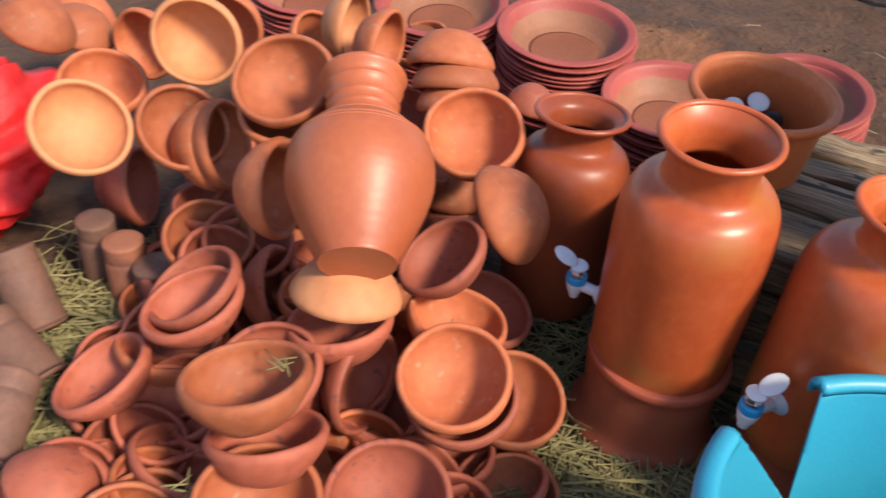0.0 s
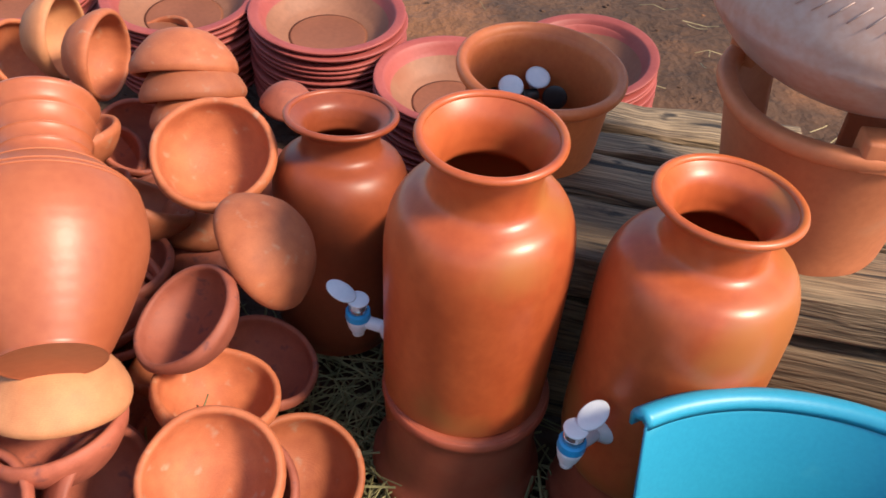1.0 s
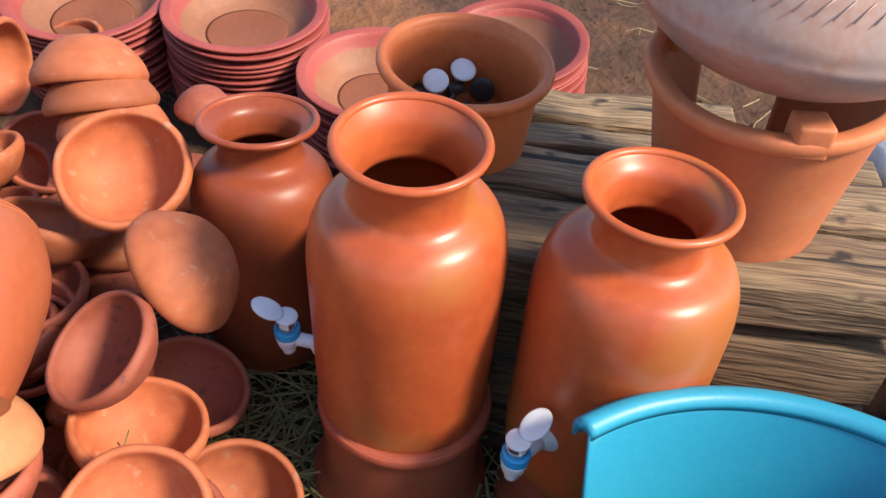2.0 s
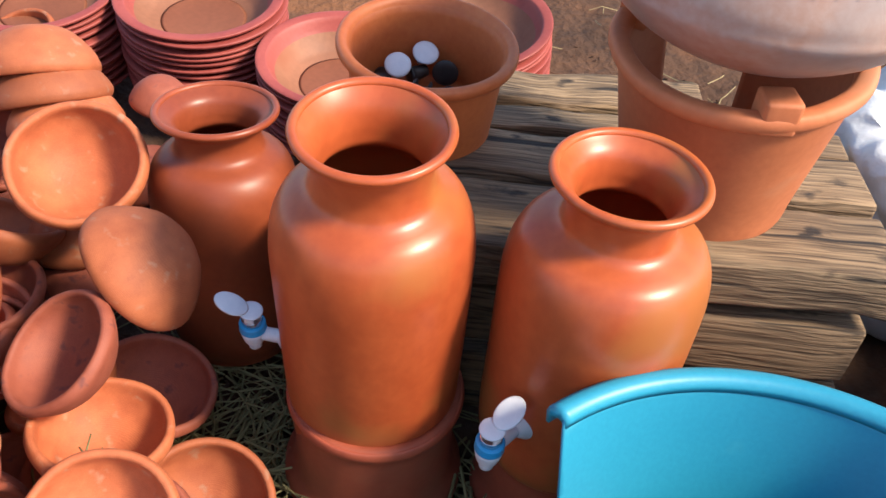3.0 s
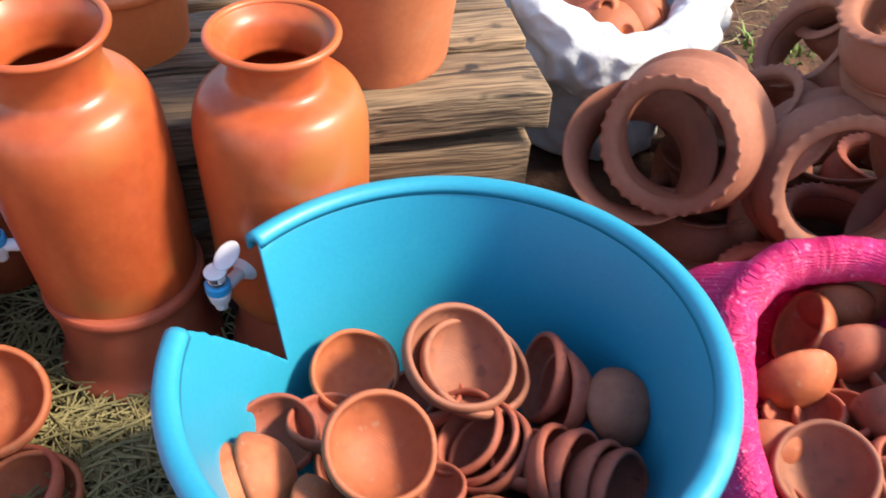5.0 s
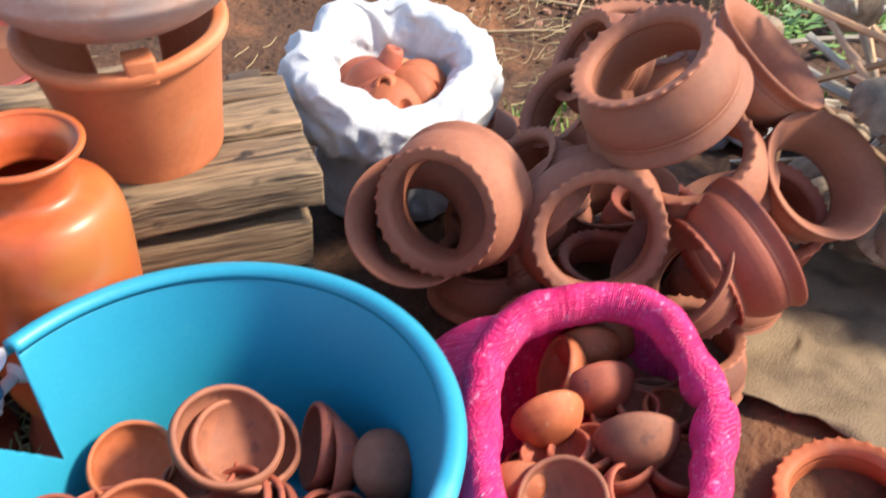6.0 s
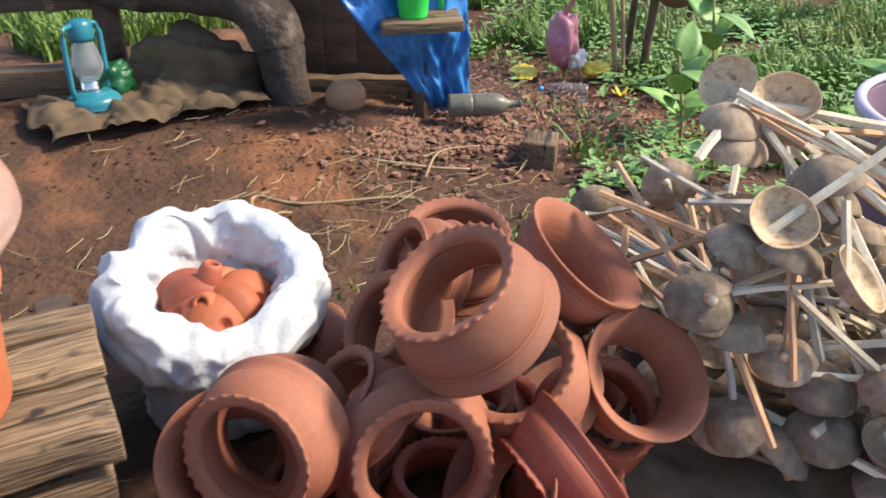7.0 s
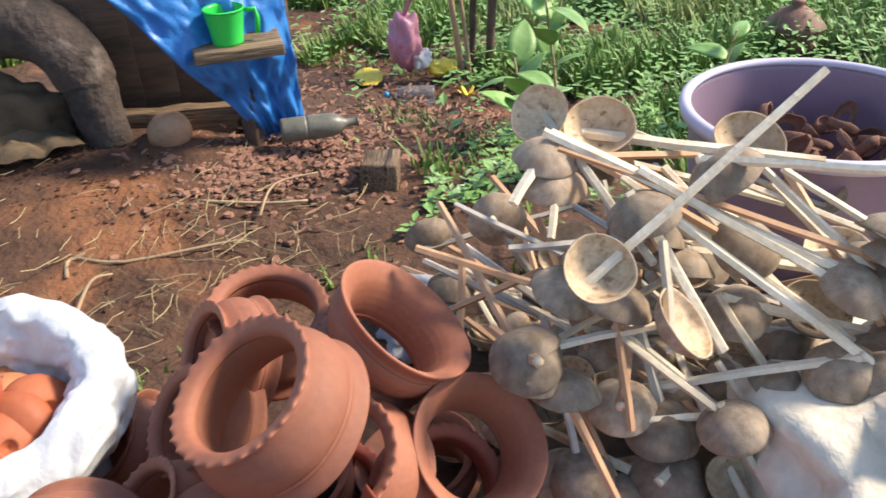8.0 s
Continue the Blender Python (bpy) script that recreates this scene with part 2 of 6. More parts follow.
def plank_material(name, pale, mid, dark, seed):
    """Weathered sawn timber: long grain lines, bleached streaks, dark checks and stains along the local x."""
    m = bpy.data.materials.new(name)
    m.use_nodes = True
    nt = m.node_tree
    N, L = nt.nodes.new, nt.links.new
    bsdf = nt.nodes["Principled BSDF"]
    tc, info = N("ShaderNodeTexCoord"), N("ShaderNodeObjectInfo")
    mul, add = N("ShaderNodeMath"), N("ShaderNodeVectorMath")
    mul.operation, add.operation = "MULTIPLY", "ADD"
    mul.inputs[1].default_value = 23.0 + seed
    L(info.outputs["Random"], mul.inputs[0])
    L(tc.outputs["Object"], add.inputs[0])
    L(mul.outputs[0], add.inputs[1])

    def layer(stretch, scale, detail, lo, hi, warp=0.0):
        mp, n, r = N("ShaderNodeMapping"), N("ShaderNodeTexNoise"), N("ShaderNodeMapRange")
        mp.inputs["Scale"].default_value = stretch
        n.inputs["Scale"].default_value, n.inputs["Detail"].default_value, n.inputs["Distortion"].default_value = scale, detail, warp
        r.inputs["From Min"].default_value, r.inputs["From Max"].default_value = lo, hi
        L(add.outputs[0], mp.inputs[0])
        L(mp.outputs[0], n.inputs["Vector"])
        L(n.outputs[0], r.inputs["Value"])
        return r.outputs[0]
    tone = layer((0.25, 1, 1), 9, 4, 0.35, 0.66)
    grain = layer((0.035, 1, 1), 190, 3, 0.34, 0.62, 0.4)
    check = layer((0.05, 1, 1), 46, 4, 0.60, 0.68, 0.6)
    blot = layer((0.6, 1, 1), 21, 5, 0.62, 0.70)

    def mix(f, a, b):
        x = N("ShaderNodeMixRGB")
        L(f, x.inputs[0])
        for k, c in ((1, a), (2, b)):
            if isinstance(c, tuple):
                x.inputs[k].default_value = (*c, 1)
            else:
                L(c, x.inputs[k])
        return x.outputs[0]
    col = mix(tone, mid, pale)
    col = mix(grain, tuple(0.45 * c for c in mid), col)
    col = mix(check, col, dark)
    col = mix(blot, col, tuple(1.3 * c for c in dark))
    hsv, vr = N("ShaderNodeHueSaturation"), N("ShaderNodeMapRange")
    vr.inputs["To Min"].default_value, vr.inputs["To Max"].default_value = 0.8, 1.15
    L(info.outputs["Random"], vr.inputs["Value"])
    L(vr.outputs[0], hsv.inputs["Value"])
    L(col, hsv.inputs["Color"])
    L(hsv.outputs[0], bsdf.inputs["Base Color"])
    bsdf.inputs["Roughness"].default_value = 0.82
    hgt, bp = N("ShaderNodeMath"), N("ShaderNodeBump")
    hgt.operation = "SUBTRACT"
    L(grain, hgt.inputs[0])
    L(check, hgt.inputs[1])
    bp.inputs["Strength"].default_value, bp.inputs["Distance"].default_value = 0.7, 0.0025
    L(hgt.outputs[0], bp.inputs["Height"])
    L(bp.outputs[0], bsdf.inputs["Normal"])
    return m


M["wood"] = plank_material("weathered plank", (0.36, 0.25, 0.145), (0.20, 0.128, 0.074), (0.026, 0.018, 0.013), 1.0)


def soil_material():
    m = mat("red soil", (0.047, 0.0225, 0.0125), (0.112, 0.054, 0.029), 7.0, 0.95, 0.8, 38, (0.20, 0.083, 0.036), 2.2, 0.55, vary=0.0, relief=0.02)
    return m


M["soil"] = soil_material()


# ---- mesh helpers ----
def part(name, bm, material, parent=None, label="", smooth=True, m=None):
    """Links a bmesh as one mesh object, under a thing or a part."""
    me = bpy.data.meshes.new(name)
    bm.to_mesh(me)
    bm.free()
    if smooth:
        me.polygons.foreach_set("use_smooth", [True] * len(me.polygons))
    for mm in (material if isinstance(material, (list, tuple)) else [material]):
        me.materials.append(M[mm])
    ob = new(name, me)
    if parent:
        ob.parent = parent
    if m is not None:
        ob.matrix_basis = m
    if label:
        ob["label"] = label
    return ob


def thing(name, label, category, m=None, group="", kind=""):
    ob = new(name)
    if m is not None:
        ob.matrix_basis = m
    return tagged(ob, label, category, group, kind)


def smooth_profile(pts, n=4):
    """Rounds a polyline of (r, z) by Catmull-Rom."""
    out = []
    for i in range(len(pts) - 1):
        p0, p1, p2, p3 = pts[max(i - 1, 0)], pts[i], pts[i + 1], pts[min(i + 2, len(pts) - 1)]
        for k in range(n):
            t = k / n
            out.append(tuple(0.5 * (2 * b + (c - a) * t + (2 * a - 5 * b + 4 * c - d) * t * t + (3 * b - a - 3 * c + d) * t ** 3)
                             for a, b, c, d in zip(p0, p1, p2, p3)))
    out.append(tuple(pts[-1]))
    return out


def lathe(pts, seg=40, n=4, bm=None, wobble=0.0, seed=0.0, mat_of=None, scallop=None, closed=False):
    """A turned form from a profile of (r, z). Radii of 0 close it."""
    bm = bm or bmesh.new()
    prof = smooth_profile(pts, n) if n > 1 else list(pts)
    rings = []
    for k, (r, z) in enumerate(prof):
        if r < 1e-5:
            rings.append([bm.verts.new((0, 0, z))])
            continue
        ring = []
        for j in range(seg):
            a = 2 * math.pi * j / seg
            rr, zz = r, z
            if wobble:
                w = noise.noise(Vector((math.cos(a) * 1.3 + seed, math.sin(a) * 1.3, z * 6 + seed)))
                rr = r * (1 + wobble * w)
                zz = z + wobble * 0.5 * r * noise.noise(Vector((math.cos(a) + seed * 2, math.sin(a), 5.0)))
            if scallop:
                rr, zz = scallop(a, rr, zz, k / (len(prof) - 1))
            ring.append(bm.verts.new((rr * math.cos(a), rr * math.sin(a), zz)))
        rings.append(ring)
    for i in range(len(rings) - 1 + (1 if closed else 0)):
        a, b = rings[i], rings[(i + 1) % len(rings)]
        for j in range(seg):
            j2 = (j + 1) % seg
            if len(a) == 1 and len(b) == 1:
                continue
            if len(a) == 1:
                f = bm.faces.new((a[0], b[j2], b[j]))
            elif len(b) == 1:
                f = bm.faces.new((a[j], a[j2], b[0]))
            else:
                f = bm.faces.new((a[j], a[j2], b[j2], b[j]))
            if mat_of:
                f.material_index = mat_of(i / max(1, len(rings) - 1))
    bmesh.ops.recalc_face_normals(bm, faces=bm.faces)
    return bm


def box_bm(x0, x1, y0, y1, z0, z1, bevel=0.004, rough=0.0, cuts=0, seed=0):
    bm = bmesh.new()
    bmesh.ops.create_cube(bm, size=1)
    bmesh.ops.scale(bm, vec=(x1 - x0, y1 - y0, z1 - z0), verts=bm.verts)
    bmesh.ops.translate(bm, vec=((x0 + x1) / 2, (y0 + y1) / 2, (z0 + z1) / 2), verts=bm.verts)
    if bevel:
        bmesh.ops.bevel(bm, geom=bm.edges[:], offset=bevel, segments=2, affect="EDGES", profile=0.6)
    if cuts:
        long_edges = [e for e in bm.edges if abs((e.verts[0].co - e.verts[1].co).x) > 0.6 * (x1 - x0)]
        bmesh.ops.subdivide_edges(bm, edges=long_edges, cuts=cuts)
    if rough:
        for v in bm.verts:
            v.co += Vector((0, 1, 1)) * rough * noise.noise(v.co * 9 + Vector((seed, 0, 0)))
            v.co += rough * 0.6 * noise.noise_vector(v.co * 31 + Vector((seed, 5, 0)))
    return bm


def tube(points, radius, seg=8, bm=None, taper=1.0, cap=True, flat=1.0):
    """A round bar along points."""
    bm = bm or bmesh.new()
    pts = [Vector(p) for p in points]
    rings = []
    for i, p in enumerate(pts):
        d = (pts[min(i + 1, len(pts) - 1)] - pts[max(i - 1, 0)]).normalized()
        u = d.orthogonal().normalized() if abs(d.z) > 0.95 else d.cross(Vector((0, 0, 1))).normalized()
        v = d.cross(u)
        r = radius * (1 + (taper - 1) * i / max(1, len(pts) - 1))
        rings.append([bm.verts.new(p + u * r * math.cos(2 * math.pi * j / seg) + v * r * flat * math.sin(2 * math.pi * j / seg)) for j in range(seg)])
    for a, b in zip(rings, rings[1:]):
        for j in range(seg):
            bm.faces.new((a[j], a[(j + 1) % seg], b[(j + 1) % seg], b[j]))
    if cap:
        bm.faces.new(rings[0])
        bm.faces.new(rings[-1])
    bmesh.ops.recalc_face_normals(bm, faces=bm.faces)
    return bm


def facing(p, n, spin=0.0):
    """Pose at p with the local z along n, turned by spin degrees about it."""
    q = Vector(n).normalized().to_track_quat("Z", "Y").to_matrix().to_4x4()
    return Matrix.Translation(p) @ q @ pose(0, 0, 0, 0, 0, spin)


# ---- ground ----
def step(a, b, x):
    t = min(1, max(0, (x - a) / (b - a)))
    return t * t * (3 - 2 * t)


def ground_z(x, y):
    z = 0.15 * math.exp(-((x - 1.8) ** 2 / 1.6 + (y - 3.0) ** 2 / 0.9)) + 0.05 * math.exp(-((x - 2.6) ** 2 / 0.25 + (y - 2.3) ** 2 / 0.2))
    z -= 0.22 * step(3.0, 4.3, x)
    z += 0.05 * step(1.9, 2.8, y) * step(1.6, 0.4, x)
    return z


def axis_steps(lo, hi, fine, far):
    a = list(np.arange(lo, hi + 1e-6, fine))
    d, s = hi, fine
    while d < far:
        s *= 1.5
        d += s
        a.append(d)
    d, s = lo, fine
    while d > -far:
        s *= 1.5
        d -= s
        a.insert(0, d)
    return a


def build_ground():
    bm = bmesh.new()
    xs, ys = axis_steps(-1.2, 5.6, 0.03, 250), axis_steps(-0.6, 5.0, 0.03, 250)
    rows = []
    for y in ys:
        row = []
        for x in xs:
            z = ground_z(x, y)
            if -3 < x < 9 and -3 < y < 9:
                v = Vector((x, y, 0))
                z += 0.02 * noise.noise(v * 3.1) + 0.012 * noise.noise(v * 11) + 0.006 * noise.noise(v * 37)
            row.append(bm.verts.new((x, y, z)))
        rows.append(row)
    for a, b in zip(rows, rows[1:]):
        for j in range(len(a) - 1):
            bm.faces.new((a[j], a[j + 1], b[j + 1], b[j]))
    return tagged(part("ground", bm, "soil"), "bare reddish-brown trodden earth with straw and crumbs", "ground", kind="structure")


build_ground()


# ---- pallet of old planks ----
PALLET = pose(0, 0, 0, 0, 0, -19.2)


def plank(parent, name, u0, u1, v0, v1, z0, z1, seed, tilt=0.0, turn=0.0, material="wood"):
    c = Vector(((u0 + u1) / 2, (v0 + v1) / 2, (z0 + z1) / 2))
    bm = box_bm(u0 - c.x, u1 - c.x, v0 - c.y, v1 - c.y, z0 - c.z, z1 - c.z, 0.006, 0.006, 14, seed)
    return part(name, bm, material, parent, m=Matrix.Translation(c) @ pose(0, 0, 0, 0, tilt, turn))


def build_pallet():
    p = thing("wooden_pallet", "low platform of grey-brown weathered planks with dark cracks", "pallet", PALLET)
    plank(p, "beam", -0.03, 0.757, 1.288, 1.432, 0.295, 0.366, 1, turn=0.4)
    plank(p, "plank", -0.03, 0.762, 1.462, 1.578, 0.336, 0.368, 2, turn=-0.5)
    plank(p, "plank", -0.03, 0.765, 1.600, 1.668, 0.335, 0.366, 3)
    plank(p, "plank", -0.03, 0.56, 1.690, 1.800, 0.335, 0.366, 4, turn=0.3)
    plank(p, "front_board", -0.03, 0.735, 1.302, 1.36, 0.172, 0.272, 5, tilt=0.9)
    plank(p, "front_board", -0.03, 0.735, 1.306, 1.36, 0.035, 0.15, 6)
    plank(p, "end_board", 0.715, 0.745, 1.44, 1.79, 0.16, 0.30, 7, material="wood_dark")
    for k, (u, v) in enumerate(((0.02, 1.40), (0.36, 1.40), (0.70, 1.42), (0.02, 1.74), (0.36, 1.74), (0.70, 1.74))):
        plank(p, "post", u - 0.035, u + 0.035, v - 0.035, v + 0.035, -0.01, 0.334 if v > 1.5 else 0.294, 10 + k, material="wood_dark")
    return p


build_pallet()


# ---- water vessels, leaning a little on uneven ground ----
LEAN = 5.0


def vessel_bm(height, rim, neck, body, foot, seed):
    """Nearly straight-sided body, quick round shoulder, short neck and a trumpet mouth."""
    h = height
    outer = [(0.0, 0.004), (foot * 0.7, 0.002), (foot, 0.008), (foot * 1.03, 0.04 * h), (body * 0.965, 0.14 * h), (body * 0.985, 0.40 * h), (body * 1.0, 0.64 * h), (body * 0.992, 0.715 * h),
             (body * 0.945, 0.775 * h), (body * 0.83, 0.822 * h), (neck * 1.10, 0.852 * h), (neck * 1.0, 0.882 * h), (neck * 1.0, 0.912 * h), (neck * 1.07, 0.945 * h), (rim * 0.90, 0.972 * h), (rim * 0.965, 0.985 * h)]
    inner = [(rim * 0.93, 0.996 * h), (rim * 0.86, 0.987 * h), (neck * 0.98, 0.962 * h), (neck * 0.89, 0.93 * h), (neck * 0.86, 0.895 * h), (neck * 0.92, 0.86 * h), (body * 0.82, 0.80 * h), (body * 0.93, 0.70 * h),
             (body * 0.92, 0.3 * h), (foot * 0.9, 0.06 * h), (0.0, 0.04 * h)]
    return lathe(outer + inner, 96, 4, wobble=0.008, seed=seed)


def build_tap(parent, angle, reach, wall, z, back=False):
    """Water tap whose upright body stands reach from the vessel's axis."""
    a = pose(0, 0, z, 0, 0, angle)
    tap = part("tap", tube([(wall - 0.012, 0, -0.014), (reach - 0.03, 0, -0.013), (reach - 0.018, 0, -0.0125), (reach - 0.006, 0, -0.012)], 0.0092, 16), "white_plastic", parent, "white plastic lever tap with a blue collar", m=a)
    part("washer", lathe([(0.0, 0.0), (0.019, 0.0), (0.020, 0.002), (0.016, 0.006), (0.010, 0.012), (0.0, 0.012)], 28, 2), "white_plastic", tap, m=pose(wall - 0.003, 0, -0.014, 0, 90, 0))
    up = pose(reach, 0, 0, 0, 0, 0)
    part("nozzle", lathe([(0.0055, -0.040), (0.0085, -0.040), (0.0090, -0.031), (0.0088, -0.0295), (0.0130, -0.026), (0.0152, -0.016), (0.0158, -0.006), (0.0, -0.006)], 32, 2), "white_plastic", tap, m=up)
    part("collar", lathe([(0.0, -0.0065), (0.0160, -0.0065), (0.0172, -0.002), (0.0168, 0.004), (0.0155, 0.0068), (0.0, 0.0068)], 32, 2), "ring_blue", tap, "blue collar", m=up)
    part("stem", lathe([(0.0, 0.006), (0.0125, 0.006), (0.0125, 0.014), (0.0118, 0.015), (0.0, 0.015)], 32, 2), "chrome", tap, "chrome stem", m=up)
    out = -1 if back else 1
    for side in (-1, 1):
        part("prong", box_bm(-0.006, 0.006, -0.0018, 0.0018, 0.012, 0.0275, 0.0008), "white_plastic", tap, m=up @ pose(0, 0.0085 * side, 0))
    part("cap", lathe([(0.0, 0.0), (0.0135, 0.0), (0.0150, 0.0014), (0.0140, 0.0030), (0.0, 0.0036)], 32, 2), "white_plastic", tap, m=up @ pose(0, 0, 0.0265, 0, -6 * out, 0))
    lever = lathe([(0.0, 0.0), (0.0140, 0.0), (0.0155, 0.0016), (0.0145, 0.0032), (0.0, 0.0026)], 32, 2)
    for v in lever.verts:
        v.co.x *= 1.4
    part("lever", lever, "white_plastic", tap, "oval lever paddle with brown dust", m=pose(reach + 0.0235 * out, 0.003, 0.0375, 0, -24 * out, 0))
    return tap


def stand_bm(r, h, seed):
    return lathe([(r * 0.92, 0.0), (r * 1.12, 0.0), (r * 1.16, 0.008), (r * 1.13, 0.02), (r * 1.04, 0.035), (r, 0.06), (r * 0.985, h * 0.7), (r * 1.0, h - 0.03), (r * 1.05, h - 0.016), (r * 1.06, h - 0.006), (r * 1.0, h),
                  (r * 0.9, h - 0.006), (r * 0.88, h * 0.7), (r * 0.86, 0.02)], 64, 3, wobble=0.012, seed=seed, closed=True)


def build_vessel(x, y, z0, top, rim, neck, body, foot, tap, seed, material, label, tilt=LEAN, side=0.0):
    lean = radians(tilt)
    v = thing("water_vessel", label, "clay vessel", pose(x - (top - z0) * math.sin(radians(side)), y + (top - z0) * math.sin(lean), z0, tilt, side))
    h = (top - z0) / math.cos(lean)
    part("body", vessel_bm(h, rim, neck, body, foot, seed), material, v)
    lip = [(rim - 0.0052 + 0.0054 * math.cos(k * math.pi / 5), h - 0.0042 + 0.0050 * math.sin(k * math.pi / 5)) for k in range(10)]
    part("rim", lathe(lip, 96, 2, closed=True, wobble=0.006, seed=seed), material, v, "rounded burnished lip")
    if tap:
        build_tap(v, tap[0], tap[1], body - 0.002, tap[2] - z0, tap[3])
    return v


def build_stand(x, y, z, r, h, seed):
    s = thing("pot_stand", "short round red clay stand under a water vessel", "pot stand", pose(x, y, z, LEAN * 0.6), "stands under the vessels")
    part("wall", stand_bm(r, h, seed), "stand", s)
    part("lip", lathe([(r * 1.0, h - 0.018), (r * 1.055, h - 0.017), (r * 1.075, h - 0.009), (r * 1.05, h - 0.001), (r * 1.0, h - 0.003)], 64, 3, closed=True, wobble=0.012, seed=seed), "stand", s, "rounded upper lip")
    return s


build_stand(0.474, 1.100, 0.022, 0.108, 0.172, 3.1)
build_vessel(0.456, 1.046, 0.085, 0.603, 0.0842, 0.064, 0.1145, 0.104, (156, 0.157, 0.260, False), 1.2, "polished", "tall burnished orange clay water vessel with a white tap", 7.9, -2.2)
build_stand(0.709, 1.012, 0.02, 0.097, 0.14, 5.7)
build_vessel(0.709, 0.978, 0.10, 0.565, 0.0843, 0.060, 0.116, 0.088, (212.6, 0.167, 0.267, True), 4.4, "polished", "burnished orange-red clay water vessel with a white tap", 4.5)
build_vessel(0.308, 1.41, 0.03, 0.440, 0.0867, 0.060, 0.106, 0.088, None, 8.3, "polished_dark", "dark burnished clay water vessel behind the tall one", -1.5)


# ---- pots on the pallet ----
def build_coin_pot():
    p = thing("planter_pot", "straight-sided orange clay pot holding loose plastic taps", "clay pot", pose(0.607, 1.442, 0.371, 8))
    R, H = 0.1304, 0.147
    part("body", lathe([(0, 0), (R * 0.74, 0), (R * 0.79, 0.006), (R * 0.815, 0.03), (R * 0.86, H - 0.028), (R * 0.875, H - 0.018), (R * 0.93, H - 0.008),
                        (R * 0.90, H - 0.004), (R * 0.82, H - 0.02), (R * 0.79, 0.04), (R * 0.74, 0.016), (0, 0.014)], 72, 3, wobble=0.01, seed=2.2), "planter", p)
    part("rim", lathe([(R * 0.87, H - 0.022), (R * 0.95, H - 0.018), (R * 0.995, H - 0.010), (R * 0.99, H - 0.001), (R * 0.94, H + 0.003), (R * 0.88, H - 0.001), (R * 0.84, H - 0.012)], 72, 3, closed=True, wobble=0.01, seed=2.2), "planter", p, "thick rounded rim")
    return p


build_coin_pot()


def loose_tap(x, y, z, turn, tip, material="white_plastic"):
    bm = lathe([(0, 0), (0.018, 0), (0.02, 0.004), (0.012, 0.008), (0.009, 0.03), (0, 0.032)], 24, 2)
    t = part("loose_tap", bm, material, m=pose(x, y, z, tip, 0, turn))
    return tagged(t, "loose plastic tap lying in the orange pot", "tap", "loose taps")


loose_tap(0.628, 1.510, 0.458, 0, -145)
loose_tap(0.580, 1.490, 0.450, -10, -140)
loose_tap(0.60, 1.50, 0.425, 100, 80, "tap_dark")
loose_tap(0.655, 1.46, 0.395, 320, 75, "tap_dark")
loose_tap(0.57, 1.43, 0.39, 10, 80, "tap_dark")
loose_tap(0.62, 1.44, 0.42, 250, 85, "tap_dark")
loose_tap(0.655, 1.49, 0.43, 160, 95, "tap_dark")
loose_tap(0.59, 1.44, 0.43, 60, 100, "tap_dark")
loose_tap(0.56, 1.50, 0.42, 300, 75, "tap_dark")
loose_tap(0.64, 1.43, 0.42, 20, 92, "tap_dark")


def build_stove(x, y, z):
    """Round stove with a fuel opening through its far side."""
    s = thing("clay_stove", "cylindrical terracotta cooking stove with pot rests on its rim", "stove", pose(x, y, z, 8, -5.6))
    R, H, g0, g1 = 0.160, 0.243, 48, 103
    wall = [(R * 0.70, 0.0), (R * 0.725, 0.010), (R * 0.745, 0.04), (R * 0.83, 0.13), (R * 0.905, H - 0.032), (R * 0.915, H - 0.02),
            (R * 0.84, H - 0.02), (R * 0.76, 0.13), (R * 0.67, 0.04), (R * 0.62, 0.012)]
    lip = [(R * 0.90, H - 0.026), (R * 0.965, H - 0.023), (R * 0.998, H - 0.013), (R * 0.985, H - 0.002), (R * 0.93, H), (R * 0.85, H - 0.004), (R * 0.835, H - 0.018)]

    def open_ring(profile, seed):
        bm = bmesh.new()
        prof = smooth_profile(profile + profile[:1], 3)[:-1]
        rings = []
        for k in range(101):
            a = radians(g1 + (360 - (g1 - g0)) * k / 100)
            w = 1 + 0.012 * noise.noise(Vector((math.cos(a) * 1.3 + seed, math.sin(a) * 1.3, 2)))
            rings.append([bm.verts.new((r * w * math.cos(a), r * w * math.sin(a), zz + 0.003 * noise.noise(Vector((math.cos(a) * 2, math.sin(a) * 2, seed))) * zz / H)) for r, zz in prof])
        for p, q in zip(rings, rings[1:]):
            for i in range(len(prof)):
                bm.faces.new((p[i], p[(i + 1) % len(prof)], q[(i + 1) % len(prof)], q[i]))
        bm.faces.new(rings[0])
        bm.faces.new(rings[-1])
        bmesh.ops.recalc_face_normals(bm, faces=bm.faces)
        return bm
    part("body", open_ring(wall, 6.1), "stove_clay", s)
    part("rim", open_ring(lip, 6.1), "stove_clay", s, "thick rolled rim")
    part("base", lathe([(0, 0.003), (R * 0.69, 0.003), (R * 0.69, 0.016), (0, 0.018)], 64, 1), "stove_clay", s)
    for a in (257, 12, 128):
        part("pot_rest", box_bm(-0.021, 0.021, -0.014, 0.026, -0.026, 0.020, 0.005, 0.003, 2, a), "stove_clay", s, m=pose(0, 0, H, 0, 0, a) @ pose(R * 0.90, 0, 0, 0, 0, 90))
    return s


build_stove(0.957, 1.206, 0.372)


